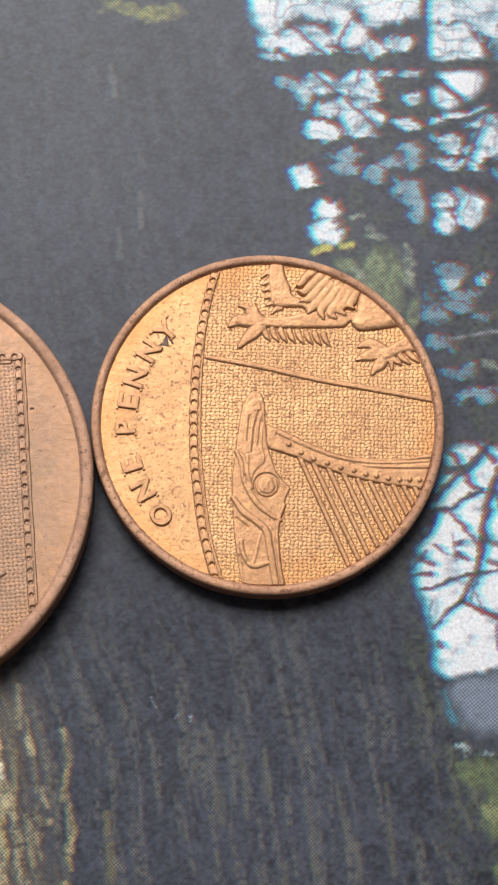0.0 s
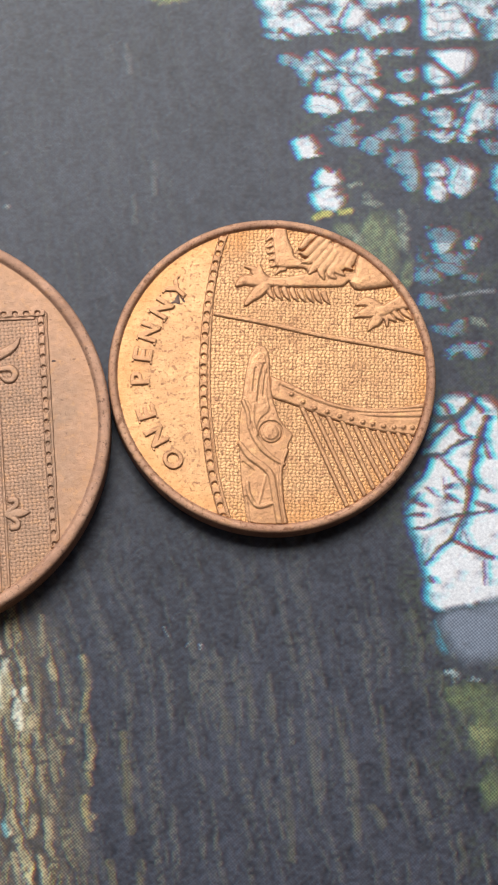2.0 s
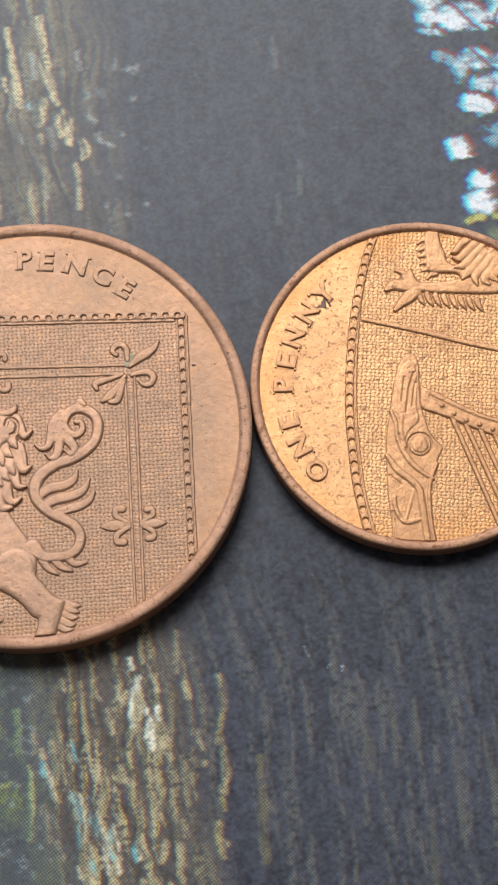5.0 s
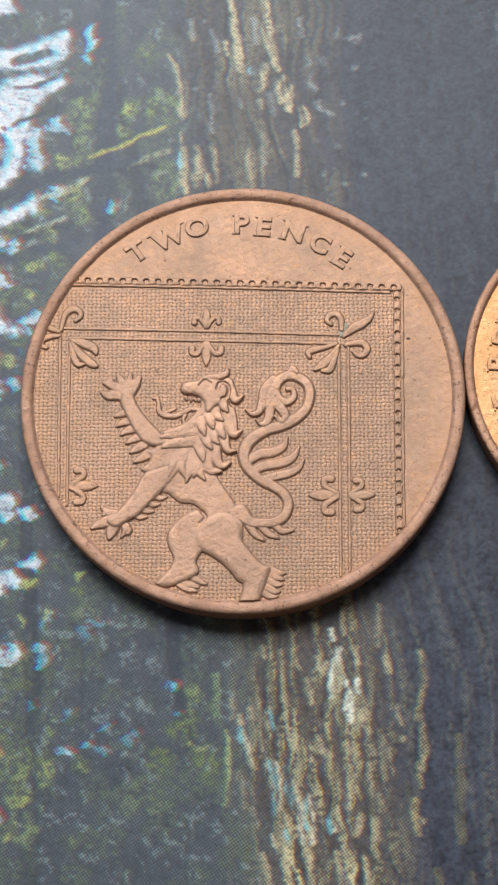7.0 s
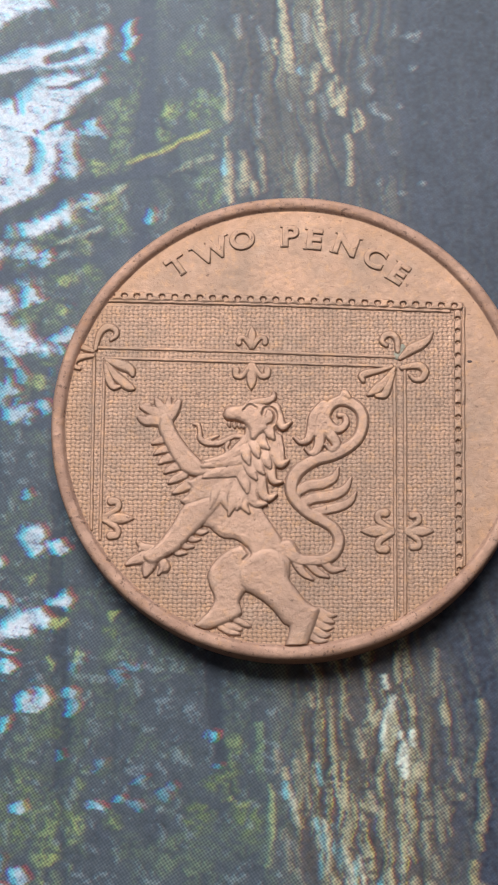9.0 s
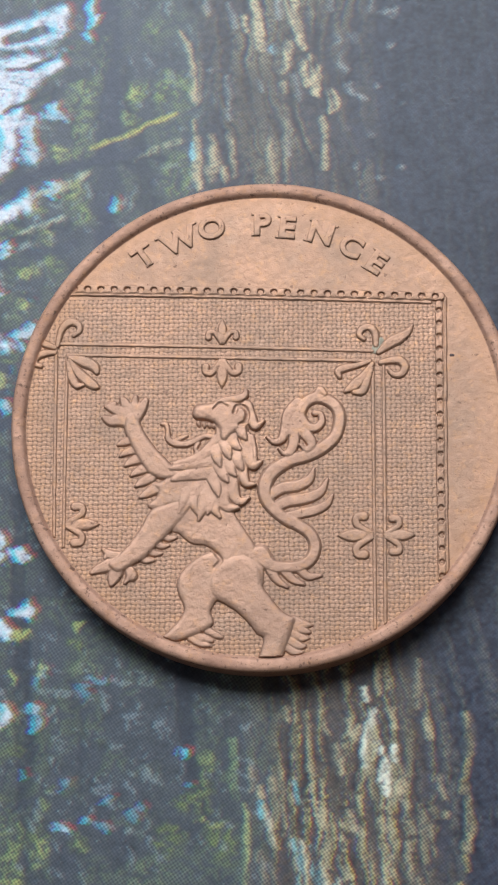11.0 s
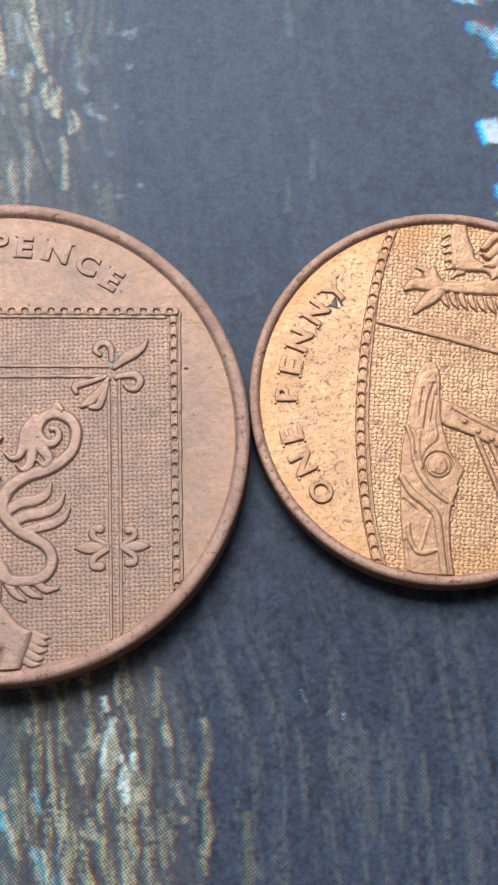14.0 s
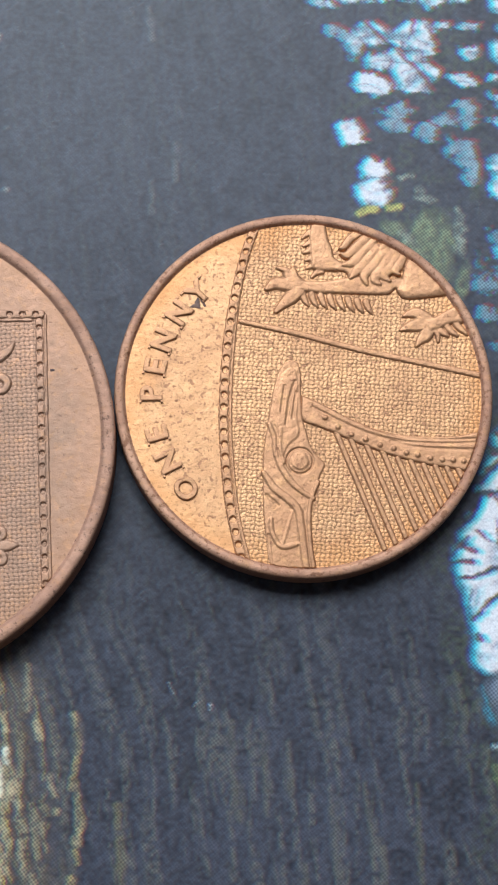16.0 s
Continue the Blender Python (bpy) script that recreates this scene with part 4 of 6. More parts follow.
    p.sky_field([(30.81, 29.50), (34.14, 29.75), (33.78, 28.09), (33.22, 27.55), (32.54, 27.89), (31.68, 28.61)], 0.3)
    p.sky_field([(30.80, 28.52), (31.39, 28.58), (32.78, 27.51), (32.44, 27.07), (31.34, 26.96), (30.77, 27.71)], 0.3)
    p.gaps([(24.12, 28.14, 0.62, 0.56), (23.08, 27.23, 0.34, 0.56), (26.50, 28.50, 0.62, 0.73), (27.31, 27.45, 0.39, 0.28), (25.42, 28.07, 0.28, 0.39), (27.95, 28.93, 0.34, 0.34), (29.42, 29.20, 0.39, 0.28), (29.71, 27.61, 0.51, 0.34), (24.44, 26.36, 0.51, 0.39), (25.51, 26.87, 0.34, 0.34), (26.30, 26.14, 0.68, 0.79), (27.24, 25.84, 0.51, 0.51), (26.75, 24.91, 0.62, 0.23), (24.18, 24.93, 0.62, 0.28), (24.95, 24.49, 0.39, 0.28), (29.45, 25.85, 0.56, 0.28)], 0.95, 1.1)
    p.gaps([(22.80, 30.86, 1.27, 0.62), (20.40, 30.62, 0.51, 0.42), (20.85, 29.65, 0.62, 0.17), (24.16, 30.06, 0.56, 0.14), (25.56, 31.26, 0.84, 0.45), (27.16, 30.77, 0.51, 0.39), (28.62, 31.16, 0.51, 0.42), (32.72, 26.58, 0.56, 0.28), (34.01, 26.71, 0.70, 0.42), (34.53, 25.28, 0.62, 0.68), (32.28, 24.74, 0.39, 0.34), (32.35, 23.47, 0.42, 0.28), (33.76, 24.48, 0.51, 0.39), (33.45, 23.46, 0.56, 0.23), (31.46, 26.05, 0.34, 0.23)], 0.95, 1.1)
    p.gaps([(23.31, 21.87, 0.51, 0.51), (24.02, 21.23, 0.28, 0.17), (25.01, 19.68, 0.56, 0.42), (25.05, 18.21, 0.62, 0.56), (31.95, 20.95, 0.51, 0.42), (32.04, 19.59, 0.51, 0.51), (33.81, 20.46, 0.56, 0.90)], 1.0, 1.1)
    p.gaps([(25.75, 23.58, 0.62, 0.20), (25.99, 22.73, 0.51, 0.34), (27.74, 22.31, 0.45, 0.28), (28.71, 23.19, 0.39, 0.39), (29.96, 23.71, 0.39, 0.56), (29.55, 24.27, 0.28, 0.23), (29.90, 21.65, 0.68, 0.39), (30.14, 20.77, 0.45, 0.28), (30.70, 20.55, 0.28, 0.39), (30.57, 19.76, 0.28, 0.23), (33.01, 21.64, 0.28, 0.28), (31.23, 25.03, 0.23, 0.11), (31.25, 23.52, 0.20, 0.17), (22.11, 27.82, 0.56, 0.23), (26.01, 30.24, 0.34, 0.11)], 0.6, 1.3)
    p.twigs([[(21.81, 31.79, 0.11), (23.00, 30.88, 0.11), (24.19, 29.90, 0.11)], [(30.72, 29.33, 0.11), (32.08, 28.33, 0.18), (33.33, 27.24, 0.15)], [(26.18, 27.95, 0.07), (26.64, 29.41, 0.11), (27.90, 29.94, 0.11)], [(18.70, 29.03, 0.18), (24.60, 29.37, 0.33), (30.51, 29.80, 0.33), (39.37, 31.01, 0.37)], [(30.02, 34.68, 0.26), (30.62, 26.17, 0.29), (31.61, 14.91, 0.25)], [(23.14, 29.06, 0.15), (26.28, 26.55, 0.11), (28.64, 24.38, 0.15)], [(33.13, 23.03, 0.15), (34.36, 27.35, 0.11)], [(25.00, 24.02, 0.22), (29.34, 24.93, 0.29), (35.09, 27.42, 0.18)], [(25.80, 33.43, 0.11), (24.89, 30.46, 0.11)]])
    p.streaks([[(32.96, 12.23, 0.11), (34.44, 12.60, 0.11), (36.21, 13.07, 0.14)]], (0.4, 0.42, 0.42), 0.7)
    p.streaks([[(24.51, 16.92, 0.22), (25.49, 17.29, 0.29), (26.63, 17.63, 0.22)]], YELLOW, 1.0)
    p.blobs([(28.84, 15.99, 1.22, 1.58), (28.01, 16.49, 0.58, 0.65), (27.62, 15.30, 0.86, 0.72), (29.31, 14.31, 0.72, 0.72), (30.61, 13.67, 0.50, 1.07), (26.48, 16.15, 0.65, 0.50)], (0.22, 0.26, 0.13), 0.75)
    p.blobs([(30.01, 17.45, 0.32, 0.65), (30.21, 15.93, 0.36, 0.86), (27.22, 15.83, 0.43, 0.36), (27.74, 18.78, 0.29, 0.29), (26.79, 19.47, 0.43, 0.22), (27.96, 18.22, 0.58, 0.29), (35.43, 10.84, 0.50, 0.32)], (0.34, 0.38, 0.28), 0.65)
    # the open sky, the far hill and the hedge below it
    p.sky_field([(33.24, 5.62), (35.10, 5.94), (36.98, 5.13), (42.67, 4.01), (43.07, -6.21), (36.91, -7.05), (35.22, -7.55), (33.34, -8.14), (33.03, -6.50), (32.52, -4.97), (31.92, -3.09), (31.62, -1.69), (31.95, -0.23), (32.49, 1.25), (32.92, 3.29)])
    p.twigs([[(32.84, -5.29, 0.11), (33.47, -4.36, 0.14), (34.45, -3.39, 0.18), (35.07, -2.09, 0.18), (35.36, -0.99, 0.22), (35.52, 0.45, 0.25), (35.64, 2.27, 0.22), (35.98, 3.75, 0.22), (36.36, 4.52, 0.22)], [(34.45, -3.39, 0.14), (35.70, -3.98, 0.14), (37.10, -4.38, 0.18)], [(32.11, -3.07, 0.11), (33.03, -2.81, 0.11), (33.70, -2.39, 0.11), (34.38, -2.15, 0.11), (34.82, -1.93, 0.18), (35.92, -1.66, 0.11), (36.94, -1.31, 0.11)], [(33.57, 1.61, 0.11), (34.39, 0.78, 0.14), (35.20, -0.01, 0.11)], [(32.22, 0.87, 0.22), (32.76, 1.64, 0.22), (33.55, 1.89, 0.14), (34.45, 2.70, 0.18), (35.49, 2.98, 0.11)], [(31.59, -0.27, 0.18), (32.31, 0.44, 0.18), (32.66, 1.63, 0.18)]])
    p.twigs([[(32.72, 2.36, 0.18), (33.53, 3.52, 0.22), (34.26, 4.25, 0.22), (34.92, 5.04, 0.22), (35.51, 5.90, 0.18)], [(33.43, 5.16, 0.18), (34.27, 4.14, 0.18), (34.59, 3.44, 0.18), (35.31, 3.14, 0.14)], [(33.15, 4.03, 0.18), (33.91, 4.29, 0.18)], [(32.71, -0.35, 0.14), (33.14, -0.56, 0.11), (33.43, -0.74, 0.07)], [(36.02, 3.03, 0.18), (36.49, 1.98, 0.18)], [(34.81, 5.84, 0.18), (35.92, 4.84, 0.14)], [(34.06, -0.76, 0.18), (34.67, -1.06, 0.14)], [(33.92, -0.23, 0.11), (34.36, -0.01, 0.11)], [(31.61, -2.23, 0.14), (32.65, -2.14, 0.14)], [(31.90, -1.31, 0.14), (32.79, -1.59, 0.11)], [(36.60, -4.60, 0.11), (36.71, -6.16, 0.11)], [(33.24, -6.13, 0.14), (33.52, -6.25, 0.14)]], 0.9)
    p.twigs([[(35.95, -0.94, 0.14), (36.66, -1.23, 0.18)], [(35.41, -1.88, 0.11), (35.04, -3.33, 0.07)], [(35.75, 0.12, 0.18), (36.61, -0.16, 0.18)], [(32.74, -3.72, 0.07), (32.73, -5.13, 0.07)], [(35.10, -2.62, 0.07), (35.69, -3.80, 0.07)], [(33.72, 0.29, 0.07), (33.98, -1.12, 0.07)], [(32.22, -0.93, 0.14), (31.58, -1.70, 0.14)]], 0.75)
    p.twigs([[(37.01, 7.90, 0.32), (37.94, -0.04, 0.24), (38.87, -4.92, 0.17)]])
    scrub = np.abs(cloud(x + 0.5 * y, y * 1.6, 1.1, 113, 3) - 0.5)
    p.clear *= 1 - 0.5 * (x < 0) * np.clip((0.02 - scrub) / 0.015, 0, 1)
    # fine twigs all over the crown
    web = np.minimum(np.abs(cloud(x, y, 1.5, 101, 2) - 0.5), np.abs(cloud(x + 40, y, 2.4, 105, 2) - 0.5))
    p.clear *= 1 - 0.35 * np.clip((0.022 - web) / 0.016, 0, 1) * np.clip((x - 10) / 5, 0, 1) * np.clip((y - 3) / 3, 0, 1)
    p.expose_sky()
    p.blobs([(-19.55, 19.75, 0.40, 0.27), (-19.00, 17.05, 0.17, 0.73), (-17.37, 13.47, 0.33, 0.79), (-17.41, 20.68, 0.27, 0.40), (-15.84, 20.45, 0.20, 0.67), (-16.56, 21.57, 0.30, 0.27), (-19.28, 10.07, 0.26, 0.72), (-14.79, 15.81, 0.20, 0.36), (-15.82, 14.47, 0.17, 0.33)], (0.3, 0.68, 0.8), 0.75, 1.0, 0.3)
    p.blobs([(-14.35, 0.27, 0.42, 0.58), (-13.94, 6.57, 0.58, 0.58), (-13.54, 8.58, 0.39, 0.39), (-14.20, 4.78, 0.45, 0.32), (-12.37, -10.63, 0.37, 0.31), (-10.32, -12.66, 0.56, 0.28), (-7.49, -11.81, 0.40, 0.22), (-10.30, -14.87, 0.34, 0.21), (-8.83, -14.37, 0.21, 0.28), (-10.60, 17.74, 0.30, 0.43), (-13.81, 13.65, 0.72, 0.46), (-12.48, 11.43, 0.46, 0.59)], (0.4, 0.42, 0.14), 0.75, 1.0, 0.7)
    p.blobs([(-13.65, 16.85, 0.80, 0.86), (-12.91, 14.97, 0.66, 0.99), (-12.75, 19.04, 0.17, 1.40), (-10.66, 16.37, 0.33, 0.26), (-14.39, 8.61, 0.98, 0.26), (-14.77, 4.33, 0.84, 0.52), (-13.50, -2.78, 0.51, 0.38), (-10.61, -19.75, 0.91, 0.91), (-9.94, -17.15, 0.91, 1.22), (-6.54, -14.01, 0.92, 0.61), (-1.41, -23.74, 1.78, 1.19), (-9.77, 4.18, 0.32, 0.32)], (0.2, 0.24, 0.13), 0.6, 1.0, 0.9)
    p.streaks([[(-19.63, 5.11, 0.26), (-16.54, 6.25, 0.32), (-14.72, 7.07, 0.39), (-12.01, 8.46, 0.32)], [(-20.46, 8.61, 0.23), (-18.57, 9.23, 0.20), (-16.01, 11.36, 0.30), (-13.27, 12.73, 0.33), (-9.59, 14.45, 0.30)], [(-19.00, 8.16, 0.16), (-15.40, 8.61, 0.20)], [(-14.51, -2.63, 0.32), (-13.11, -1.60, 0.25)]], (0.07, 0.078, 0.1), 0.8, 0.3, 0.8, True)
    p.streaks([[(-12.21, 14.07, 0.10), (-11.02, 14.86, 0.15), (-9.40, 16.01, 0.16), (-8.05, 16.82, 0.12)]], YELLOW, 0.95)
    p.streaks([[(-15.05, 8.56, 0.16), (-13.83, 9.13, 0.16), (-13.02, 9.73, 0.13)], [(-14.56, 10.89, 0.16), (-13.37, 11.64, 0.16), (-12.20, 12.48, 0.16)]], (0.6, 0.6, 0.38), 0.8)
    # lint and fine scratches on the sheet
    rng = random.Random(7)
    for _ in range(1100):
        hx, hy, turn = rng.uniform(-15, 36), rng.uniform(-27, 30), rng.uniform(0, 6.28)
        bend, length = rng.uniform(-0.9, 0.9), rng.uniform(0.12, 0.5)
        hair = [(hx + length * k * math.cos(turn + bend * k), hy + length * k * math.sin(turn + bend * k), 0.02) for k in (-1, 0, 1)]
        p.streaks([hair], (0.24, 0.25, 0.28), rng.uniform(0.15, 0.5), 0.1, 0.2, True)
    p.blobs([(36.01, -9.34, 1.50, 1.70), (37.69, -8.85, 1.70, 1.91), (39.74, -8.66, 2.05, 2.05), (35.29, -8.72, 1.36, 0.89)], (0.26, 0.3, 0.36), 0.95, 0.5, 0.2)
    p.streaks([[(33.65, -8.87, 0.17), (34.06, -9.86, 0.24), (34.54, -10.58, 0.17)]], (0.1, 0.36, 0.48), 0.9)
    p.streaks([[(34.37, -10.59, 0.20), (35.51, -11.38, 0.20), (37.16, -11.81, 0.24), (39.89, -11.90, 0.30)]], (0.05, 0.055, 0.07), 0.9)
    p.blobs([(34.96, -11.90, 0.47, 0.20), (36.36, -12.05, 0.27, 0.17)], (0.4, 0.5, 0.5), 0.8)
    p.blobs([(36.05, -13.26, 1.08, 0.94), (37.01, -15.37, 0.87, 1.21), (37.95, -13.94, 1.35, 1.68), (35.19, -13.00, 0.47, 0.47), (37.69, -18.63, 0.67, 1.00), (39.41, -16.16, 1.34, 2.01)], (0.15, 0.18, 0.08), 0.8)
    p.blobs([(36.94, -15.30, 0.47, 0.74), (36.32, -15.09, 0.27, 0.47)], (0.3, 0.3, 0.14), 0.6)
    p.streaks([[(19.67, -11.44, 0.08), (19.68, -11.64, 0.08)], [(17.34, -10.62, 0.04), (17.66, -11.07, 0.04)], [(18.80, -11.58, 0.04), (19.10, -11.21, 0.05)]], (0.5, 0.52, 0.55), 0.9, 0.1, 0.2)
    # the whole print is a little out of register
    for k, by in enumerate((0.03, -0.01, -0.03)):
        p.rgb[..., k] = np.stack([np.interp(p.gx - by, p.gx, row) for row in p.rgb[..., k]])
    return p


def photograph(p):
    ny, nx = p.x.shape
    rise = 0.01 * (cloud(p.x, p.y, 14, 3, 2) - 0.5)
    verts = np.stack([p.x, p.y, rise - 0.01], -1).reshape(-1, 3) * MM
    i, j = np.meshgrid(np.arange(ny - 1), np.arange(nx - 1), indexing="ij")
    quads = np.stack([i * nx + j, i * nx + j + 1, (i + 1) * nx + j + 1, (i + 1) * nx + j], -1).reshape(-1, 4)
    me = bpy.data.meshes.new("print")
    me.vertices.add(len(verts))
    me.vertices.foreach_set("co", verts.ravel())
    me.loops.add(quads.size)
    me.loops.foreach_set("vertex_index", quads.ravel().astype(np.int32))
    me.polygons.add(len(quads))
    me.polygons.foreach_set("loop_start", np.arange(0, quads.size, 4, dtype=np.int32))
    me.update(calc_edges=True)
    ink = me.color_attributes.new("ink", "FLOAT_COLOR", "POINT")
    ink.data.foreach_set("color", np.concatenate([np.clip(p.rgb, 0.012, 0.9), np.ones((ny, nx, 1))], -1).astype(np.float32).ravel())
    me.materials.append(print_material())
    sheet = new("photo_print", None)
    tagged(sheet, "satin colour photograph of a tree trunk, lying flat on the table", "photograph")
    face = new("print", me)
    face.parent = sheet
    bm = bmesh.new()
    bmesh.ops.create_cube(bm, size=1)
    x0, x1, y0, y1 = p.gx[0], p.gx[-1], p.gy[0], p.gy[-1]
    for v in bm.verts:
        v.co = ((x0 + (v.co.x + 0.5) * (x1 - x0)) * MM, (y0 + (v.co.y + 0.5) * (y1 - y0)) * MM, (-0.02 if v.co.z > 0 else -0.4) * MM)
    card = bpy.data.meshes.new("card")
    bm.to_mesh(card)
    m, n, l, b = nodes_of("white_card")
    b.inputs["Base Color"].default_value, b.inputs["Roughness"].default_value = (0.75, 0.74, 0.7, 1), 0.7
    card.materials.append(m)
    back = new("card", card)
    back.parent = sheet
    tagged(back, "white card backing")


# ---- the coins ----
def two_pence():
    coin = new("coin", None)
    coin.rotation_euler = (0, 0, radians(10.5))
    tagged(coin, "tarnished brown two pence coin with a lion on the photograph", "coin", "coins on the photograph")
    Z, IN = 1.80, 12.26
    lathe("edge", [(12.6, 0.0), (12.9, 0.08), (13.0, 0.3), (13.0, 1.84), (12.985, 1.9), (12.6, 1.86), (12.5, 0.9)], edge_bronze, coin)
    lathe("disc", [(12.4, 1.0), (12.6, 1.8), (12.985, 1.9), (12.96, 1.95), (12.88, 2.01), (12.76, 2.03), (12.52, 2.025), (12.4, 1.99), (12.32, 1.92), (12.26, 1.84), (12.18, Z), (6.0, Z), (0.5, Z)], rim_brown, coin)
    ring = [(12.22 * math.cos(a), 12.22 * math.sin(a)) for a in np.linspace(0, 2 * math.pi, 181)]
    plate("face", ring[:-1], Z + 0.012, brown_bronze, coin, fan=True)
    top, right = [(-10.41, 7.05), (9.23, 6.26)], [(9.46, 6.32), (9.12, -8.53)]
    ty, rx = (top[0][1] + top[1][1]) / 2, (right[0][0] + right[1][0]) / 2
    plate("shield_ground", sorted_ground(ring, ty, rx), Z + 0.024, brown_woven, coin, "woven-textured shield ground")
    M, zf = brown_bronze, Z + 0.02
    beaded_border("beaded_border", [(-10.25, 7.27), (-0.64, 6.96), (9.27, 6.54)], 0.7, 0.23, zf, coin, M, IN, [(x, y, 0.09) for x, y in [(-10.48, 6.98), (-0.64, 6.64), (8.73, 6.23)]])
    beaded_border("beaded_border", [(9.16, 6.12), (9.06, -1.14), (8.99, -8.37)], 0.7, 0.21, zf, coin, M, IN, [(x, y, 0.08) for x, y in [(9.50, 6.47), (9.36, -1.14), (9.26, -8.21)]])
    for line in ([(-10.58, 4.24, 0.10), (-2.30, 3.96, 0.10), (5.88, 3.62, 0.10)], [(-10.19, 3.64, 0.10), (-2.30, 3.37, 0.10), (5.35, 3.10, 0.10)], [(5.68, 2.99, 0.10), (5.65, -3.48, 0.10), (5.61, -10.87, 0.10)], [(6.24, 2.98, 0.10), (6.20, -3.49, 0.10), (6.12, -10.74, 0.10)], [(-10.77, 3.96, 0.10), (-10.70, -1.26, 0.10), (-10.61, -6.02, 0.10)], [(-10.19, 3.53, 0.10), (-10.17, -1.27, 0.10), (-10.11, -6.53, 0.10)]):
        e = Relief(min(p[0] for p in line) - 0.5, min(p[1] for p in line) - 0.5, max(p[0] for p in line) + 0.5, max(p[1] for p in line) + 0.5, 0.04)
        e.stroke(line, 0.1, 3.0).build("frame_line", zf, M, coin, IN)
    for (x, y), turn, size in zip([(-2.10, 4.07), (-2.10, 3.36), (5.68, -6.11), (6.07, -6.11), (-10.10, -5.42)], (90, -90, 180, 0, 0), (0.8, 0.95, 1.1, 0.95, 1.05)):
        fleur(x, y, turn, size, zf, coin, M, IN)
    corner_sprays(zf, coin, M, IN)
    for ch, (x, y) in zip("TWOPENCE", [(-6.29, 9.05), (-4.40, 9.89), (-2.71, 10.55), (0.00, 10.73), (1.32, 10.53), (3.08, 10.18), (4.66, 9.40), (5.99, 8.48)]):
        letter(ch, x, y, 1.26, Z + 0.005, coin, M, 1.1, 0.85)
    lion(zf, coin, relief_brown, IN)
    for points, colour, label in (([(6.09, 4.18, 0.17), (5.89, 3.83, 0.20), (5.82, 3.62, 0.13)], (0.28, 0.24, 0.16), "dull green verdigris spot"), ([(9.73, 3.36, 0.10), (9.86, 3.36, 0.07)], (0.08, 0.05, 0.04), "small dark pit")):
        m, n, l, b = nodes_of("spot_of_corrosion")
        vec = n.new("ShaderNodeTexCoord").outputs["Object"]
        l.new(mix_colour(n, l, grain(n, l, vec, 2600), colour, tuple(v * 1.5 for v in colour)), b.inputs["Base Color"])
        b.inputs["Roughness"].default_value = 0.75
        e = Relief(points[0][0] - 1, points[0][1] - 1.5, points[0][0] + 1, points[0][1] + 1.5, 0.04)
        e.stroke(points, 0.03, 1.0).build("spot", zf + (0.05 if "green" in label else -0.008), m, coin, IN, label)


def sorted_ground(ring, ty, rx):
    """The part of the coin's round that lies below ty and left of rx."""
    R = math.hypot(*ring[0])
    a0, a1 = math.pi - math.asin(ty / R), 2 * math.pi - math.acos(rx / R)
    return [(R * math.cos(a), R * math.sin(a)) for a in np.linspace(a0, a1, 120)] + [(rx, ty)]


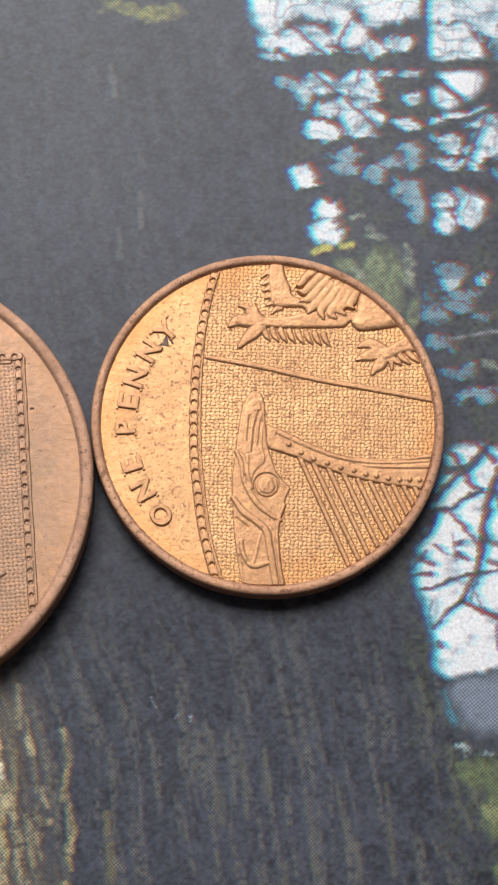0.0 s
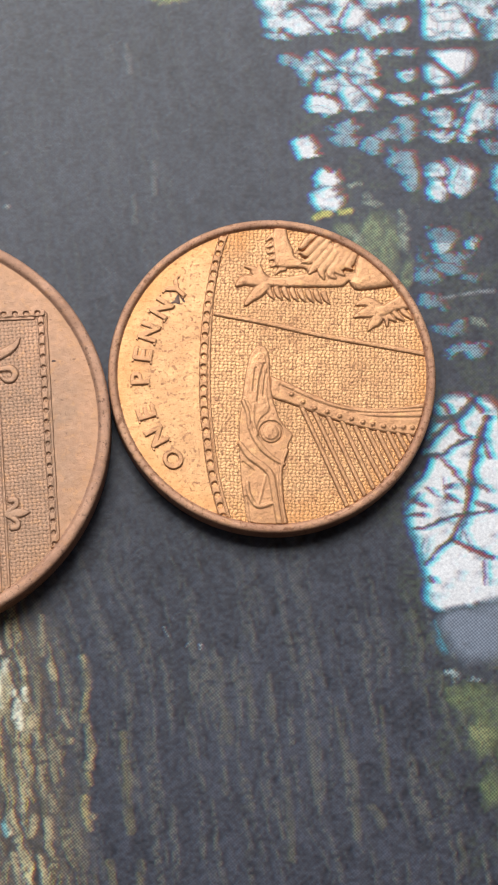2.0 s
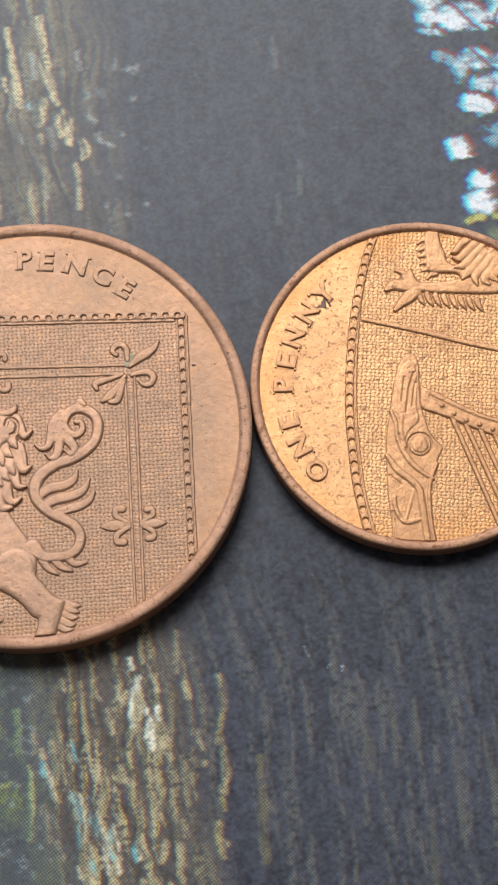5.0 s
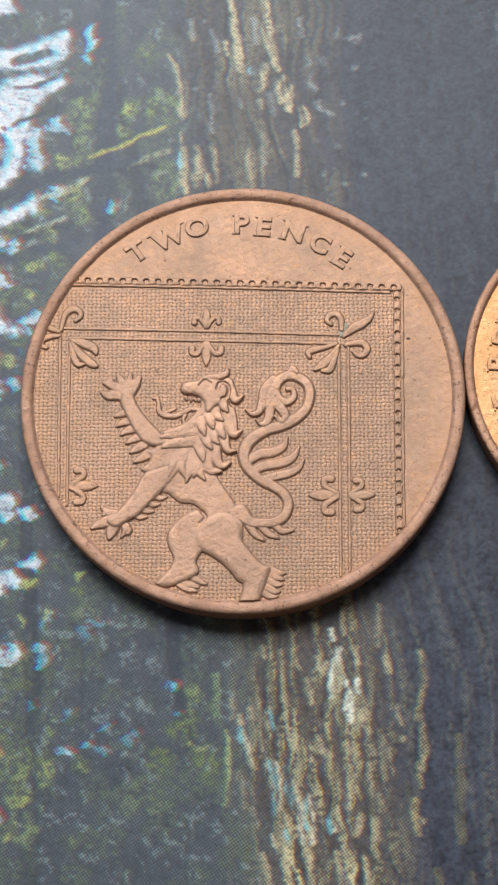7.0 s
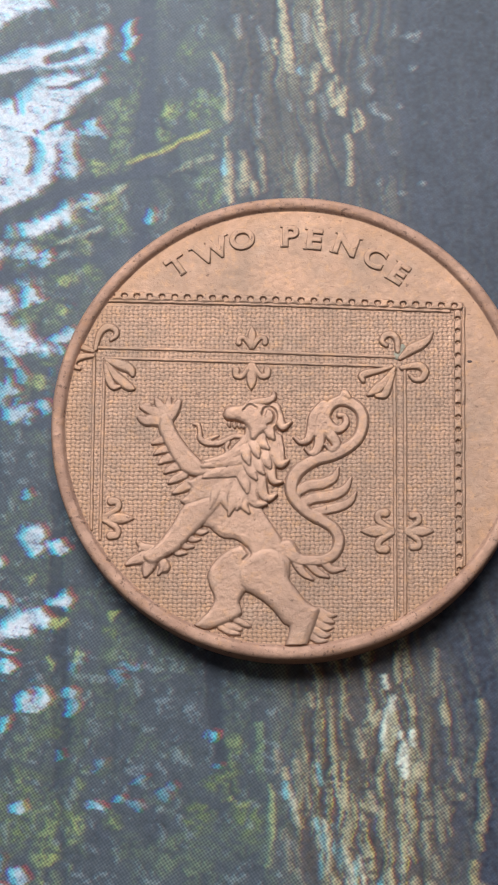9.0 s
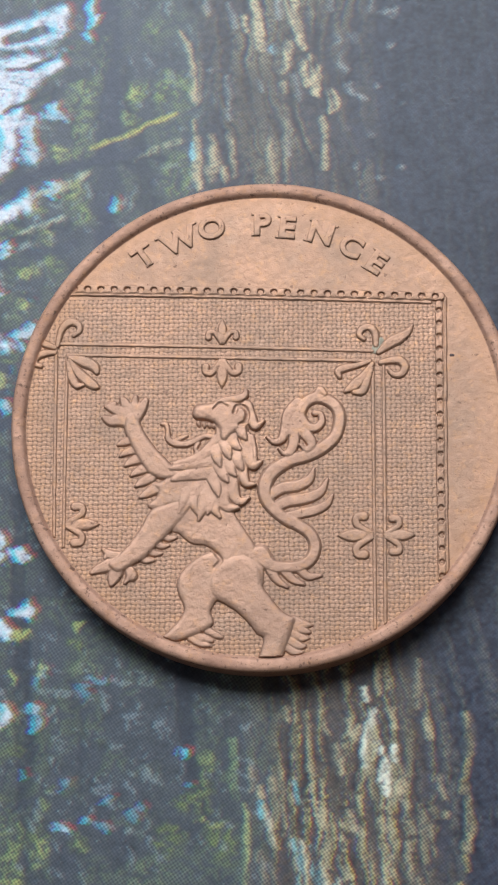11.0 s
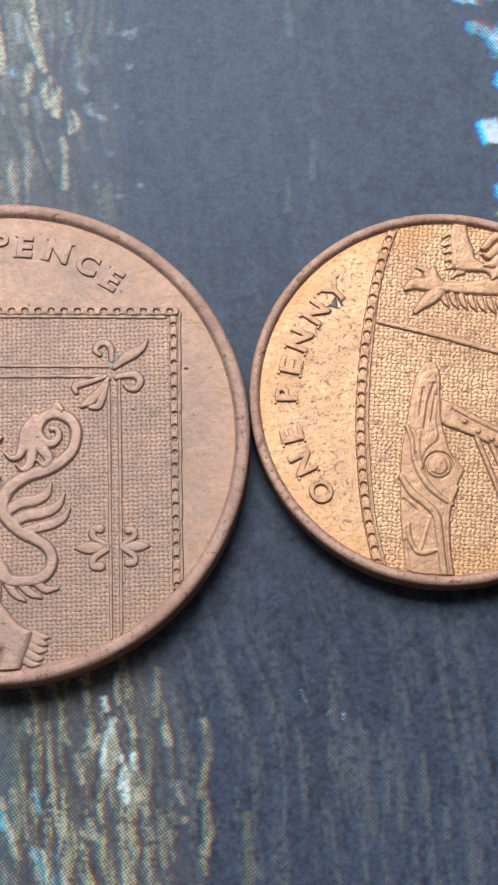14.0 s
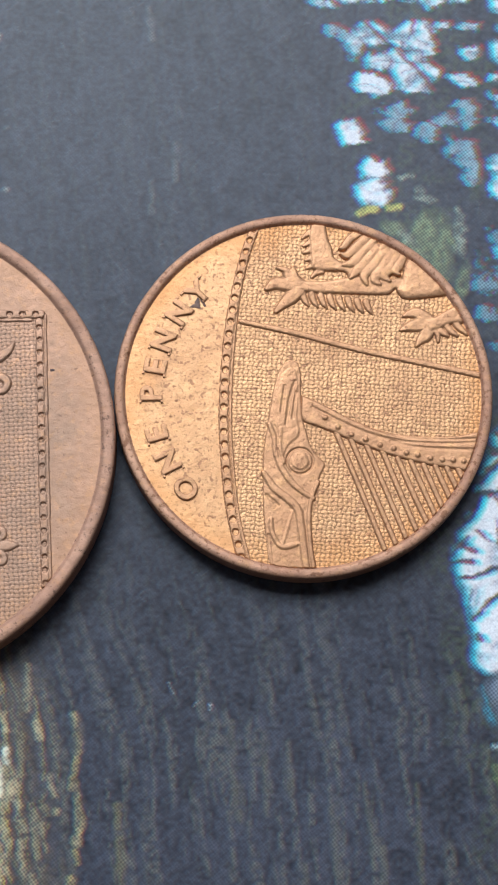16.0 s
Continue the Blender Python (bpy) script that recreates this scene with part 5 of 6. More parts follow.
def lion(z, coin, material, inside):
    """A rampant lion in relief: body masses laid over each other, with locks, claws and tufts."""
    e = Relief(-9.6, -12.4, 5.2, 4.2, 0.04)
    # shoulder, trunk and hind legs, the nearer ones higher
    e.shape([(-3.75, -3.90), (-4.45, -4.94), (-4.82, -5.65), (-4.31, -5.90), (-3.62, -6.45), (-2.77, -6.61), (-2.24, -7.12), (-1.92, -7.91), (-1.04, -8.86), (-0.11, -8.86), (0.07, -8.13), (-0.03, -7.43), (-0.34, -6.64), (-0.75, -6.00), (-1.23, -5.26), (-1.64, -4.61), (-2.34, -3.90)], 0.15, 0.34)
    e.shape([(-5.65, -3.32), (-5.24, -3.25), (-4.55, -2.89), (-3.76, -3.06), (-3.53, -3.90), (-3.96, -4.52), (-4.46, -4.42), (-5.09, -4.65), (-5.62, -4.68), (-5.88, -4.42), (-5.53, -4.16), (-5.32, -3.74)], 0.16, 0.22)
    e.shape([(-2.55, -6.86), (-3.23, -7.12), (-3.82, -7.60), (-4.21, -8.11), (-4.33, -8.58), (-4.23, -9.06), (-4.04, -9.47), (-3.94, -9.81), (-4.06, -10.16), (-4.39, -10.57), (-4.75, -10.95), (-5.03, -11.26), (-4.53, -11.44), (-3.94, -11.35), (-3.42, -11.16), (-2.84, -10.91), (-2.57, -10.72), (-2.44, -10.50), (-2.54, -10.16), (-2.58, -9.90), (-2.36, -9.46), (-1.91, -8.96), (-1.98, -7.44)], 0.17, 0.3)
    e.shape([(-2.08, -7.37), (-2.51, -7.75), (-2.72, -8.33), (-2.71, -8.83), (-2.49, -9.27), (-1.90, -9.56), (-1.22, -10.03), (-0.66, -10.59), (-0.28, -11.09), (0.03, -11.27), (-0.06, -11.83), (-0.18, -12.46), (0.83, -12.45), (1.16, -11.77), (1.44, -11.02), (1.62, -10.33), (1.22, -10.11), (0.82, -9.77), (0.38, -9.20), (0.01, -8.67), (-0.06, -7.91), (-0.49, -7.27), (-1.21, -7.05)], 0.215, 0.4)
    e.stroke([(-2.30, -7.05, 0.13), (-2.11, -7.37, 0.13), (-2.39, -7.69, 0.10)], 0.05, 1.2, True)
    # toes of the hind feet
    for s in ([(-3.33, -11.16, 0.23), (-2.93, -11.31, 0.23), (-2.53, -11.41, 0.13)], [(-2.75, -10.91, 0.23), (-2.31, -11.13, 0.19), (-2.04, -11.25, 0.10)], [(-3.61, -11.29, 0.19), (-3.11, -11.56, 0.19), (-2.59, -11.66, 0.10)], [(1.56, -10.39, 0.26), (2.05, -10.61, 0.22), (2.45, -10.67, 0.09)], [(1.56, -10.71, 0.26), (2.02, -10.92, 0.22), (2.36, -11.02, 0.09)], [(1.47, -11.05, 0.26), (1.93, -11.30, 0.22), (2.30, -11.30, 0.09)], [(1.35, -11.43, 0.26), (1.81, -11.70, 0.22), (2.14, -11.70, 0.09)], [(1.19, -11.77, 0.22), (1.59, -12.02, 0.19), (1.96, -12.01, 0.09)]):
        e.stroke(s, 0.13, 1.6)
    # raised and stretched forelegs
    e.shape([(-7.09, 0.27), (-7.13, -0.43), (-6.86, -1.12), (-6.53, -1.78), (-6.17, -2.37), (-5.78, -2.83), (-5.18, -3.09), (-4.48, -3.09), (-4.05, -2.76), (-4.49, -2.47), (-4.94, -2.04), (-5.53, -1.39), (-6.08, -0.60), (-6.45, 0.23), (-6.74, 0.46)], 0.19, 0.26)
    e.shape([(-3.75, -4.06), (-5.31, -4.55), (-5.77, -4.81), (-6.14, -5.52), (-6.56, -6.16), (-6.99, -6.71), (-7.44, -7.13), (-7.84, -7.51), (-7.42, -7.92), (-6.96, -7.83), (-6.50, -7.51), (-5.97, -7.25), (-5.42, -6.64), (-4.87, -6.10), (-4.32, -5.52), (-3.83, -4.94), (-3.46, -4.39)], 0.2, 0.28)
    for s in ([(-6.83, 0.03, 0.44), (-7.34, 0.07, 0.39), (-7.84, 0.03, 0.31), (-8.20, 0.20, 0.14)], [(-6.86, 0.26, 0.43), (-7.35, 0.50, 0.35), (-7.76, 0.70, 0.27), (-8.09, 0.80, 0.14)], [(-6.87, 0.40, 0.31), (-7.07, 0.86, 0.31), (-7.27, 1.23, 0.16)], [(-6.67, 0.40, 0.31), (-6.62, 0.83, 0.27), (-6.57, 1.26, 0.16)], [(-6.58, 0.23, 0.39), (-6.30, 0.63, 0.35), (-6.05, 1.09, 0.19)], [(-7.67, 0.90, 0.19), (-7.93, 0.96, 0.10)]):
        e.stroke(s, 0.17, 1.7)
    for s in ([(-7.34, -7.41, 0.42), (-7.84, -7.57, 0.38), (-8.30, -7.73, 0.27), (-8.64, -7.92, 0.13)], [(-7.24, -7.64, 0.38), (-7.48, -8.08, 0.38), (-7.63, -8.53, 0.15)], [(-7.23, -7.09, 0.30), (-7.73, -7.00, 0.27), (-8.08, -6.71, 0.13)], [(-6.68, -7.86, 0.30), (-6.61, -8.08, 0.34)], [(-6.70, -8.14, 0.19), (-6.94, -8.46, 0.10)], [(-7.92, -7.00, 0.15), (-7.97, -7.16, 0.13)]):
        e.stroke(s, 0.16, 1.7)
    # tufts along the forelegs
    for s in ([(-6.77, -1.02, 0.27), (-7.12, -1.12, 0.23), (-7.43, -1.25, 0.10)], [(-6.57, -1.55, 0.27), (-6.98, -1.65, 0.23), (-7.29, -1.85, 0.10)], [(-6.34, -2.01, 0.31), (-6.78, -2.17, 0.23), (-7.06, -2.37, 0.10)], [(-6.04, -2.53, 0.31), (-6.45, -2.70, 0.23), (-6.73, -2.89, 0.10)], [(-5.71, -3.02, 0.31), (-6.12, -3.22, 0.27), (-6.49, -3.45, 0.10)], [(-5.42, -3.55, 0.35), (-5.86, -3.81, 0.27), (-6.26, -4.03, 0.10)]):
        e.stroke(s, 0.15, 1.8)
    for s in ([(-6.19, -7.16, 0.23), (-5.88, -7.31, 0.19), (-5.50, -7.31, 0.10)], [(-5.76, -6.77, 0.27), (-5.48, -6.96, 0.19), (-5.11, -6.96, 0.10)], [(-5.40, -6.39, 0.27), (-5.11, -6.58, 0.19), (-4.77, -6.55, 0.10)], [(-5.03, -6.00, 0.27), (-4.74, -6.19, 0.19), (-4.37, -6.13, 0.10)], [(-4.63, -5.58, 0.27), (-4.25, -5.74, 0.19), (-3.88, -5.81, 0.10)]):
        e.stroke(s, 0.14, 1.8)
    mane(e)
    # head: skull, brow crest, muzzle, cheek, jaw and teeth
    e.shape([(-2.64, 0.92), (-2.17, 1.05), (-1.44, 0.95), (-0.93, 0.69), (-0.67, 0.22), (-0.73, -0.24), (-1.11, -0.54), (-1.55, -0.83), (-1.89, -1.19), (-2.18, -1.03), (-2.25, -0.53), (-2.50, -0.20), (-2.89, -0.04), (-3.27, -0.01), (-3.56, 0.16), (-3.62, 0.46), (-3.44, 0.76), (-3.02, 0.86)], 0.235, 0.3)
    e.stroke([(-2.39, 0.92, 0.15), (-1.92, 1.05, 0.23), (-1.28, 1.12, 0.27), (-0.93, 1.28, 0.23), (-0.87, 1.52, 0.16)], 0.26, 1.6).stroke([(-3.28, 0.59, 0.31)], 0.26, 1.0).stroke([(-1.91, 0.16, 0.39), (-1.75, -0.11, 0.31)], 0.27, 0.8)
    e.stroke([(-2.48, 0.56, 0.10), (-2.17, 0.82, 0.14), (-1.85, 0.69, 0.10)], 0.07, 1.2, True).stroke([(-2.16, 0.62, 0.15)], 0.27, 1.4)
    e.stroke([(-1.43, 0.36, 0.14), (-1.28, 0.69, 0.14), (-0.93, 0.62, 0.14), (-0.77, 0.26, 0.14), (-0.89, -0.14, 0.14), (-1.17, -0.27, 0.10)], 0.1, 1.2, True).stroke([(-1.08, 0.22, 0.23)], 0.28, 1.0)
    e.stroke([(-3.55, -0.04, 0.10), (-3.08, -0.07, 0.14), (-2.63, -0.20, 0.14), (-2.37, -0.50, 0.14)], 0.12, 1.3, True)
    e.stroke([(-2.25, -0.37, 0.19), (-2.24, -0.80, 0.27), (-2.46, -1.16, 0.31), (-2.80, -1.52, 0.31), (-3.18, -1.75, 0.19), (-3.43, -1.75, 0.10)], 0.19, 1.5).stroke([(-3.31, -1.23, 0.14), (-3.44, -1.49, 0.14), (-3.31, -1.78, 0.14)], 0.14, 1.5)
    for s in ([(-3.30, -0.14, 0.14), (-3.26, -0.27, 0.10)], [(-3.01, -0.20, 0.14), (-2.98, -0.34, 0.10)], [(-2.76, -0.24, 0.14), (-2.72, -0.34, 0.10)], [(-2.53, -0.30, 0.14), (-2.53, -0.37, 0.10)]):
        e.stroke(s, 0.16, 1.6)
    e.stroke([(-2.43, -0.90, 0.19), (-3.00, -0.86, 0.15), (-3.47, -1.09, 0.19), (-3.95, -1.26, 0.19), (-4.52, -1.22, 0.19), (-4.84, -0.96, 0.19), (-4.88, -0.53, 0.15), (-4.98, -0.20, 0.15), (-5.20, -0.17, 0.10)], 0.15, 1.7).stroke([(-4.52, -1.06, 0.14), (-4.17, -0.93, 0.14), (-3.89, -0.83, 0.10)], 0.12, 1.7)
    tail(e)
    return e.build("lion", z, material, coin, inside)


def mane(e):
    """Pointed locks that overlap like scales, their tips standing proud."""
    e.stroke([(-1.31, 0.69, 0.62), (-1.42, -0.63, 0.73), (-1.73, -1.95, 0.80), (-2.19, -3.19, 0.80), (-2.90, -3.84, 0.54)], 0.13, 3.0)
    for s in ([(-2.49, -1.52, 0.35), (-3.46, -2.08, 0.31), (-4.50, -2.31, 0.15)], [(-2.29, -2.14, 0.38), (-3.24, -2.31, 0.35), (-4.18, -2.44, 0.27), (-4.68, -2.57, 0.14)], [(-2.29, -2.70, 0.42), (-3.23, -2.86, 0.38), (-4.05, -2.96, 0.31), (-4.58, -3.16, 0.14)], [(-3.60, -3.32, 0.35), (-3.93, -4.03, 0.34), (-4.23, -4.87, 0.10)], [(-3.16, -3.42, 0.35), (-3.56, -4.16, 0.34), (-3.20, -5.07, 0.10)], [(-2.84, -3.51, 0.38), (-2.96, -4.39, 0.34), (-3.23, -5.26, 0.10)], [(-2.46, -3.58, 0.38), (-2.64, -4.42, 0.34), (-2.79, -4.94, 0.10)], [(-2.15, -3.90, 0.38), (-2.45, -4.61, 0.31), (-2.16, -5.13, 0.10)]):
        e.lock(s, 0.14, 0.23)
    for s in ([(-1.18, -0.07, 0.35), (-1.08, -0.70, 0.31), (-0.85, -1.06, 0.10)], [(-1.64, -0.73, 0.35), (-1.45, -1.29, 0.31), (-1.13, -1.59, 0.10)], [(-2.05, -1.09, 0.35), (-1.82, -1.65, 0.31), (-1.66, -2.08, 0.10)], [(-2.43, -1.42, 0.35), (-2.33, -1.98, 0.31), (-2.16, -2.47, 0.10)], [(-1.38, -1.62, 0.35), (-1.22, -2.28, 0.31), (-1.03, -2.67, 0.10)], [(-1.88, -2.01, 0.35), (-1.63, -2.63, 0.31), (-1.37, -2.99, 0.10)], [(-2.32, -2.21, 0.38), (-2.03, -2.89, 0.31), (-1.78, -3.29, 0.10)], [(-2.66, -2.86, 0.38), (-2.34, -3.58, 0.31), (-2.24, -4.03, 0.10)]):
        e.lock(s, 0.15, 0.25)
    for s in ([(-2.03, -2.76, 0.43), (-2.08, -3.97, 0.38), (-1.80, -4.58, 0.31), (-1.23, -4.65, 0.10)], [(-1.63, -2.44, 0.42), (-1.56, -3.35, 0.38), (-1.39, -4.13, 0.31), (-1.08, -4.32, 0.23), (-0.70, -4.13, 0.10)], [(-1.16, -1.95, 0.38), (-1.00, -2.86, 0.31), (-0.83, -3.38, 0.23), (-0.39, -3.42, 0.10)], [(-0.88, -0.90, 0.35), (-0.75, -1.78, 0.35), (-0.50, -2.44, 0.27), (-0.06, -2.24, 0.10)], [(-0.54, -0.90, 0.15), (-0.41, -1.62, 0.15), (-0.37, -2.21, 0.14)], [(-0.80, 0.75, 0.31), (-0.58, 0.06, 0.31), (-0.35, -0.37, 0.23), (0.06, -0.08, 0.10)]):
        e.lock(s, 0.15, 0.22)


def tail(e):
    """The double-bent tail with its curl, its plumes and the hairs at its root."""
    e.stroke([(-0.12, -7.05, 0.54), (0.44, -7.62, 0.38), (1.12, -7.72, 0.34), (1.90, -7.65, 0.34), (2.45, -7.27, 0.34), (2.64, -6.63, 0.34), (2.42, -6.02, 0.34), (1.89, -5.61, 0.34), (1.27, -5.29, 0.34), (0.65, -4.81, 0.34), (0.20, -4.16, 0.38), (0.14, -3.38, 0.42), (0.57, -2.70, 0.42), (1.42, -2.18, 0.38), (2.36, -1.89, 0.38), (3.15, -1.46, 0.38), (3.72, -0.90, 0.35), (3.94, -0.15, 0.35), (3.85, 0.51, 0.35), (3.38, 0.98, 0.35), (2.74, 1.14, 0.35), (2.18, 0.85, 0.35), (1.95, 0.22, 0.31), (2.21, -0.31, 0.31), (2.68, -0.48, 0.27), (3.03, -0.15, 0.23), (2.96, 0.25, 0.19), (2.68, 0.32, 0.19)], 0.19, 1.6)
    for s in ([(1.83, 0.85, 0.35), (1.32, 0.29, 0.31), (1.20, -0.47, 0.31), (0.98, -1.06, 0.23), (0.57, -1.20, 0.15), (0.25, -0.93, 0.10)], [(1.83, 0.42, 0.31), (1.58, -0.31, 0.35), (1.61, -1.13, 0.31), (1.42, -1.69, 0.27), (1.11, -1.82, 0.15), (0.85, -1.56, 0.10)], [(1.89, 0.09, 0.31), (2.05, -0.57, 0.31), (2.43, -1.10, 0.31), (2.52, -1.43, 0.23), (2.24, -1.62, 0.19), (1.95, -1.36, 0.10)], [(2.75, 1.31, 0.15), (2.97, 1.54, 0.23), (3.22, 1.31, 0.14)]):
        e.lock(s, 0.14, 0.18)
    for s in ([(0.24, -4.16, 0.27), (0.95, -3.64, 0.34), (1.74, -3.51, 0.34), (2.36, -3.19, 0.27), (2.61, -2.64, 0.10)], [(0.49, -4.71, 0.30), (1.27, -4.32, 0.34), (2.21, -4.16, 0.34), (2.92, -3.84, 0.27), (3.30, -3.19, 0.10)], [(0.99, -5.19, 0.27), (1.83, -4.97, 0.30), (2.67, -4.77, 0.30), (3.24, -4.48, 0.23), (3.55, -4.00, 0.10)], [(0.41, -7.84, 0.30), (0.75, -8.38, 0.23), (1.25, -8.73, 0.10)], [(1.09, -7.91, 0.26), (1.53, -8.35, 0.23), (2.08, -8.60, 0.10)], [(1.83, -7.81, 0.26), (2.30, -8.19, 0.23), (2.92, -8.16, 0.10)]):
        e.stroke(s, 0.15, 1.8)


def corner_sprays(z, coin, material, inside):
    """Leaves growing out of the two upper corners of the inner frame, each a leaf of its own."""
    right = ([(5.99, 3.54, 0.15), (6.57, 4.04, 0.33), (7.08, 4.31, 0.33), (7.50, 4.61, 0.22), (7.76, 4.98, 0.09)], [(5.87, 3.94, 0.18), (5.84, 4.58, 0.22), (5.56, 4.92, 0.22), (5.18, 4.85, 0.22), (5.01, 4.52, 0.18), (5.24, 4.28, 0.15)], [(6.11, 3.00, 0.18), (6.56, 3.10, 0.22), (7.07, 3.10, 0.26), (7.35, 2.77, 0.25), (7.15, 2.37, 0.22), (6.77, 2.33, 0.18), (6.52, 2.57, 0.13)], [(5.67, 2.94, 0.15), (5.22, 2.30, 0.25), (4.74, 1.80, 0.33), (4.26, 1.47, 0.13)], [(5.54, 3.07, 0.15), (4.84, 2.84, 0.18), (4.21, 2.71, 0.26), (3.89, 2.54, 0.22), (3.98, 2.24, 0.15)], [(5.63, 2.67, 0.15), (5.34, 1.94, 0.25), (5.12, 1.47, 0.25), (4.71, 1.41, 0.15)])
    left = ([(-10.08, 3.48, 0.15), (-9.34, 3.25, 0.33), (-8.78, 2.97, 0.30), (-8.61, 2.64, 0.15)], [(-10.08, 3.32, 0.15), (-9.51, 2.57, 0.30), (-8.85, 2.00, 0.29), (-8.50, 1.83, 0.09)], [(-10.14, 3.21, 0.15), (-9.92, 2.41, 0.26), (-9.65, 1.97, 0.22), (-9.33, 1.97, 0.13)], [(-10.72, 4.13, 0.15), (-10.52, 5.01, 0.22), (-10.11, 5.42, 0.26), (-9.69, 5.31, 0.22), (-9.58, 4.97, 0.19), (-9.86, 4.70, 0.15)], [(-10.84, 4.03, 0.15), (-11.36, 4.23, 0.22), (-11.76, 4.50, 0.13)], [(-10.83, 3.76, 0.15), (-11.35, 3.72, 0.22), (-11.79, 3.52, 0.22), (-11.88, 3.19, 0.19), (-11.55, 3.02, 0.13)])
    for line in right + left:
        e = Relief(min(p[0] for p in line) - 0.6, min(p[1] for p in line) - 0.6, max(p[0] for p in line) + 0.6, max(p[1] for p in line) + 0.6, 0.04)
        e.stroke(line, 0.15, 1.6).build("curled_leaf", z, material, coin, inside)


def one_penny():
    coin = new("coin", None)
    coin.location = (22.547 * MM, 5.689 * MM, 0)
    tagged(coin, "bright orange one penny coin with a harp beside larger coin", "coin", "coins on the photograph")
    Z, IN, M = 1.40, 9.63, gold_bronze
    lathe("edge", [(9.85, 0.0), (10.11, 0.08), (10.2, 0.28), (10.2, 1.46), (10.185, 1.53), (9.8, 1.49), (9.7, 0.7)], edge_bronze, coin)
    lathe("disc", [(9.6, 0.8), (9.8, 1.43), (10.185, 1.53), (10.16, 1.58), (10.09, 1.63), (9.98, 1.65), (9.84, 1.645), (9.75, 1.61), (9.69, 1.54), (9.65, 1.45), (9.59, Z), (5.0, Z), (0.5, Z)], rim_gold, coin)
    R = 9.61
    ring = [(R * math.cos(a), R * math.sin(a)) for a in np.linspace(0, 2 * math.pi, 181)]
    plate("face", ring[:-1], Z + 0.012, M, coin, fan=True)
    zf = Z + 0.02
    border = [(-3.71, 9.26), (-4.08, 7.42), (-4.33, 5.14), (-4.41, 2.91), (-4.32, 0.35), (-4.09, -2.17), (-3.72, -4.29), (-3.26, -6.38), (-2.77, -7.93), (-2.19, -9.52)]
    inner = [(-3.64, 9.27), (-4.01, 7.05), (-4.16, 4.42), (-4.14, 1.47), (-3.84, -1.79), (-3.31, -4.97), (-2.78, -7.05), (-2.02, -9.51)]
    a0, a1 = math.atan2(inner[-1][1], inner[-1][0]), math.atan2(inner[0][1], inner[0][0])
    arc = [(R * math.cos(a), R * math.sin(a)) for a in np.linspace(a0, a1, 140)]
    plate("shield_ground", arc + [tuple(p) for p in curve_through(inner[1:-1], 0.4)], Z + 0.024, gold_woven, coin, "woven-textured shield ground")
    beaded_border("beaded_border", border, 0.69, 0.26, zf, coin, relief_gold, IN, [(x, y, 0.08) for x, y in [(-3.53, 9.28), (-3.90, 7.43), (-4.09, 5.17), (-4.10, 2.94), (-3.97, 0.38), (-3.71, -2.13), (-3.34, -4.26), (-2.88, -6.35), (-2.43, -7.90), (-1.81, -9.49)]])
    e = Relief(-4.5, -1.0, 9.8, 6.5)
    e.stroke([(-3.87, 3.55, 0.14), (-0.76, 3.26, 0.17), (2.79, 2.78, 0.17), (6.32, 2.46, 0.17), (9.67, 2.15, 0.17)], 0.13, 3.0).build("dividing_ridge", zf, relief_gold, coin, IN)
    for ch, (x, y) in zip("ONEPENNY", [(-5.62, -6.07), (-6.75, -4.72), (-7.55, -3.29), (-8.15, -1.10), (-8.13, 0.43), (-7.89, 1.95), (-7.25, 3.60), (-6.39, 4.91)]):
        letter(ch, x, y, 1.24, Z + 0.01, coin, relief_gold, 1.02, 1.25)
    harp(zf, coin, relief_gold, IN)
    passant(zf, coin, relief_gold, IN)
    # a dark stain beside the last letter
    m, n, l, b = nodes_of("dark_verdigris")
    vec = n.new("ShaderNodeTexCoord").outputs["Object"]
    l.new(mix_colour(n, l, grain(n, l, vec, 2500), (0.09, 0.055, 0.045), (0.2, 0.115, 0.075)), b.inputs["Base Color"])
    b.inputs["Roughness"].default_value = 0.7
    s = Relief(-8.5, 4.0, -4.0, 8.0, 0.04)
    s.stroke([(-6.33, 4.56, 0.07), (-6.32, 4.21, 0.16), (-6.15, 3.86, 0.06)], 0.05, 1.0).stroke([(-6.46, 4.12, 0.12), (-6.75, 3.96, 0.06)], 0.04, 1.0).stroke([(-6.14, 4.52, 0.09), (-5.90, 4.18, 0.06)], 0.04, 1.0).build("stain", Z + 0.018, m, coin, IN, "dark grey stain")


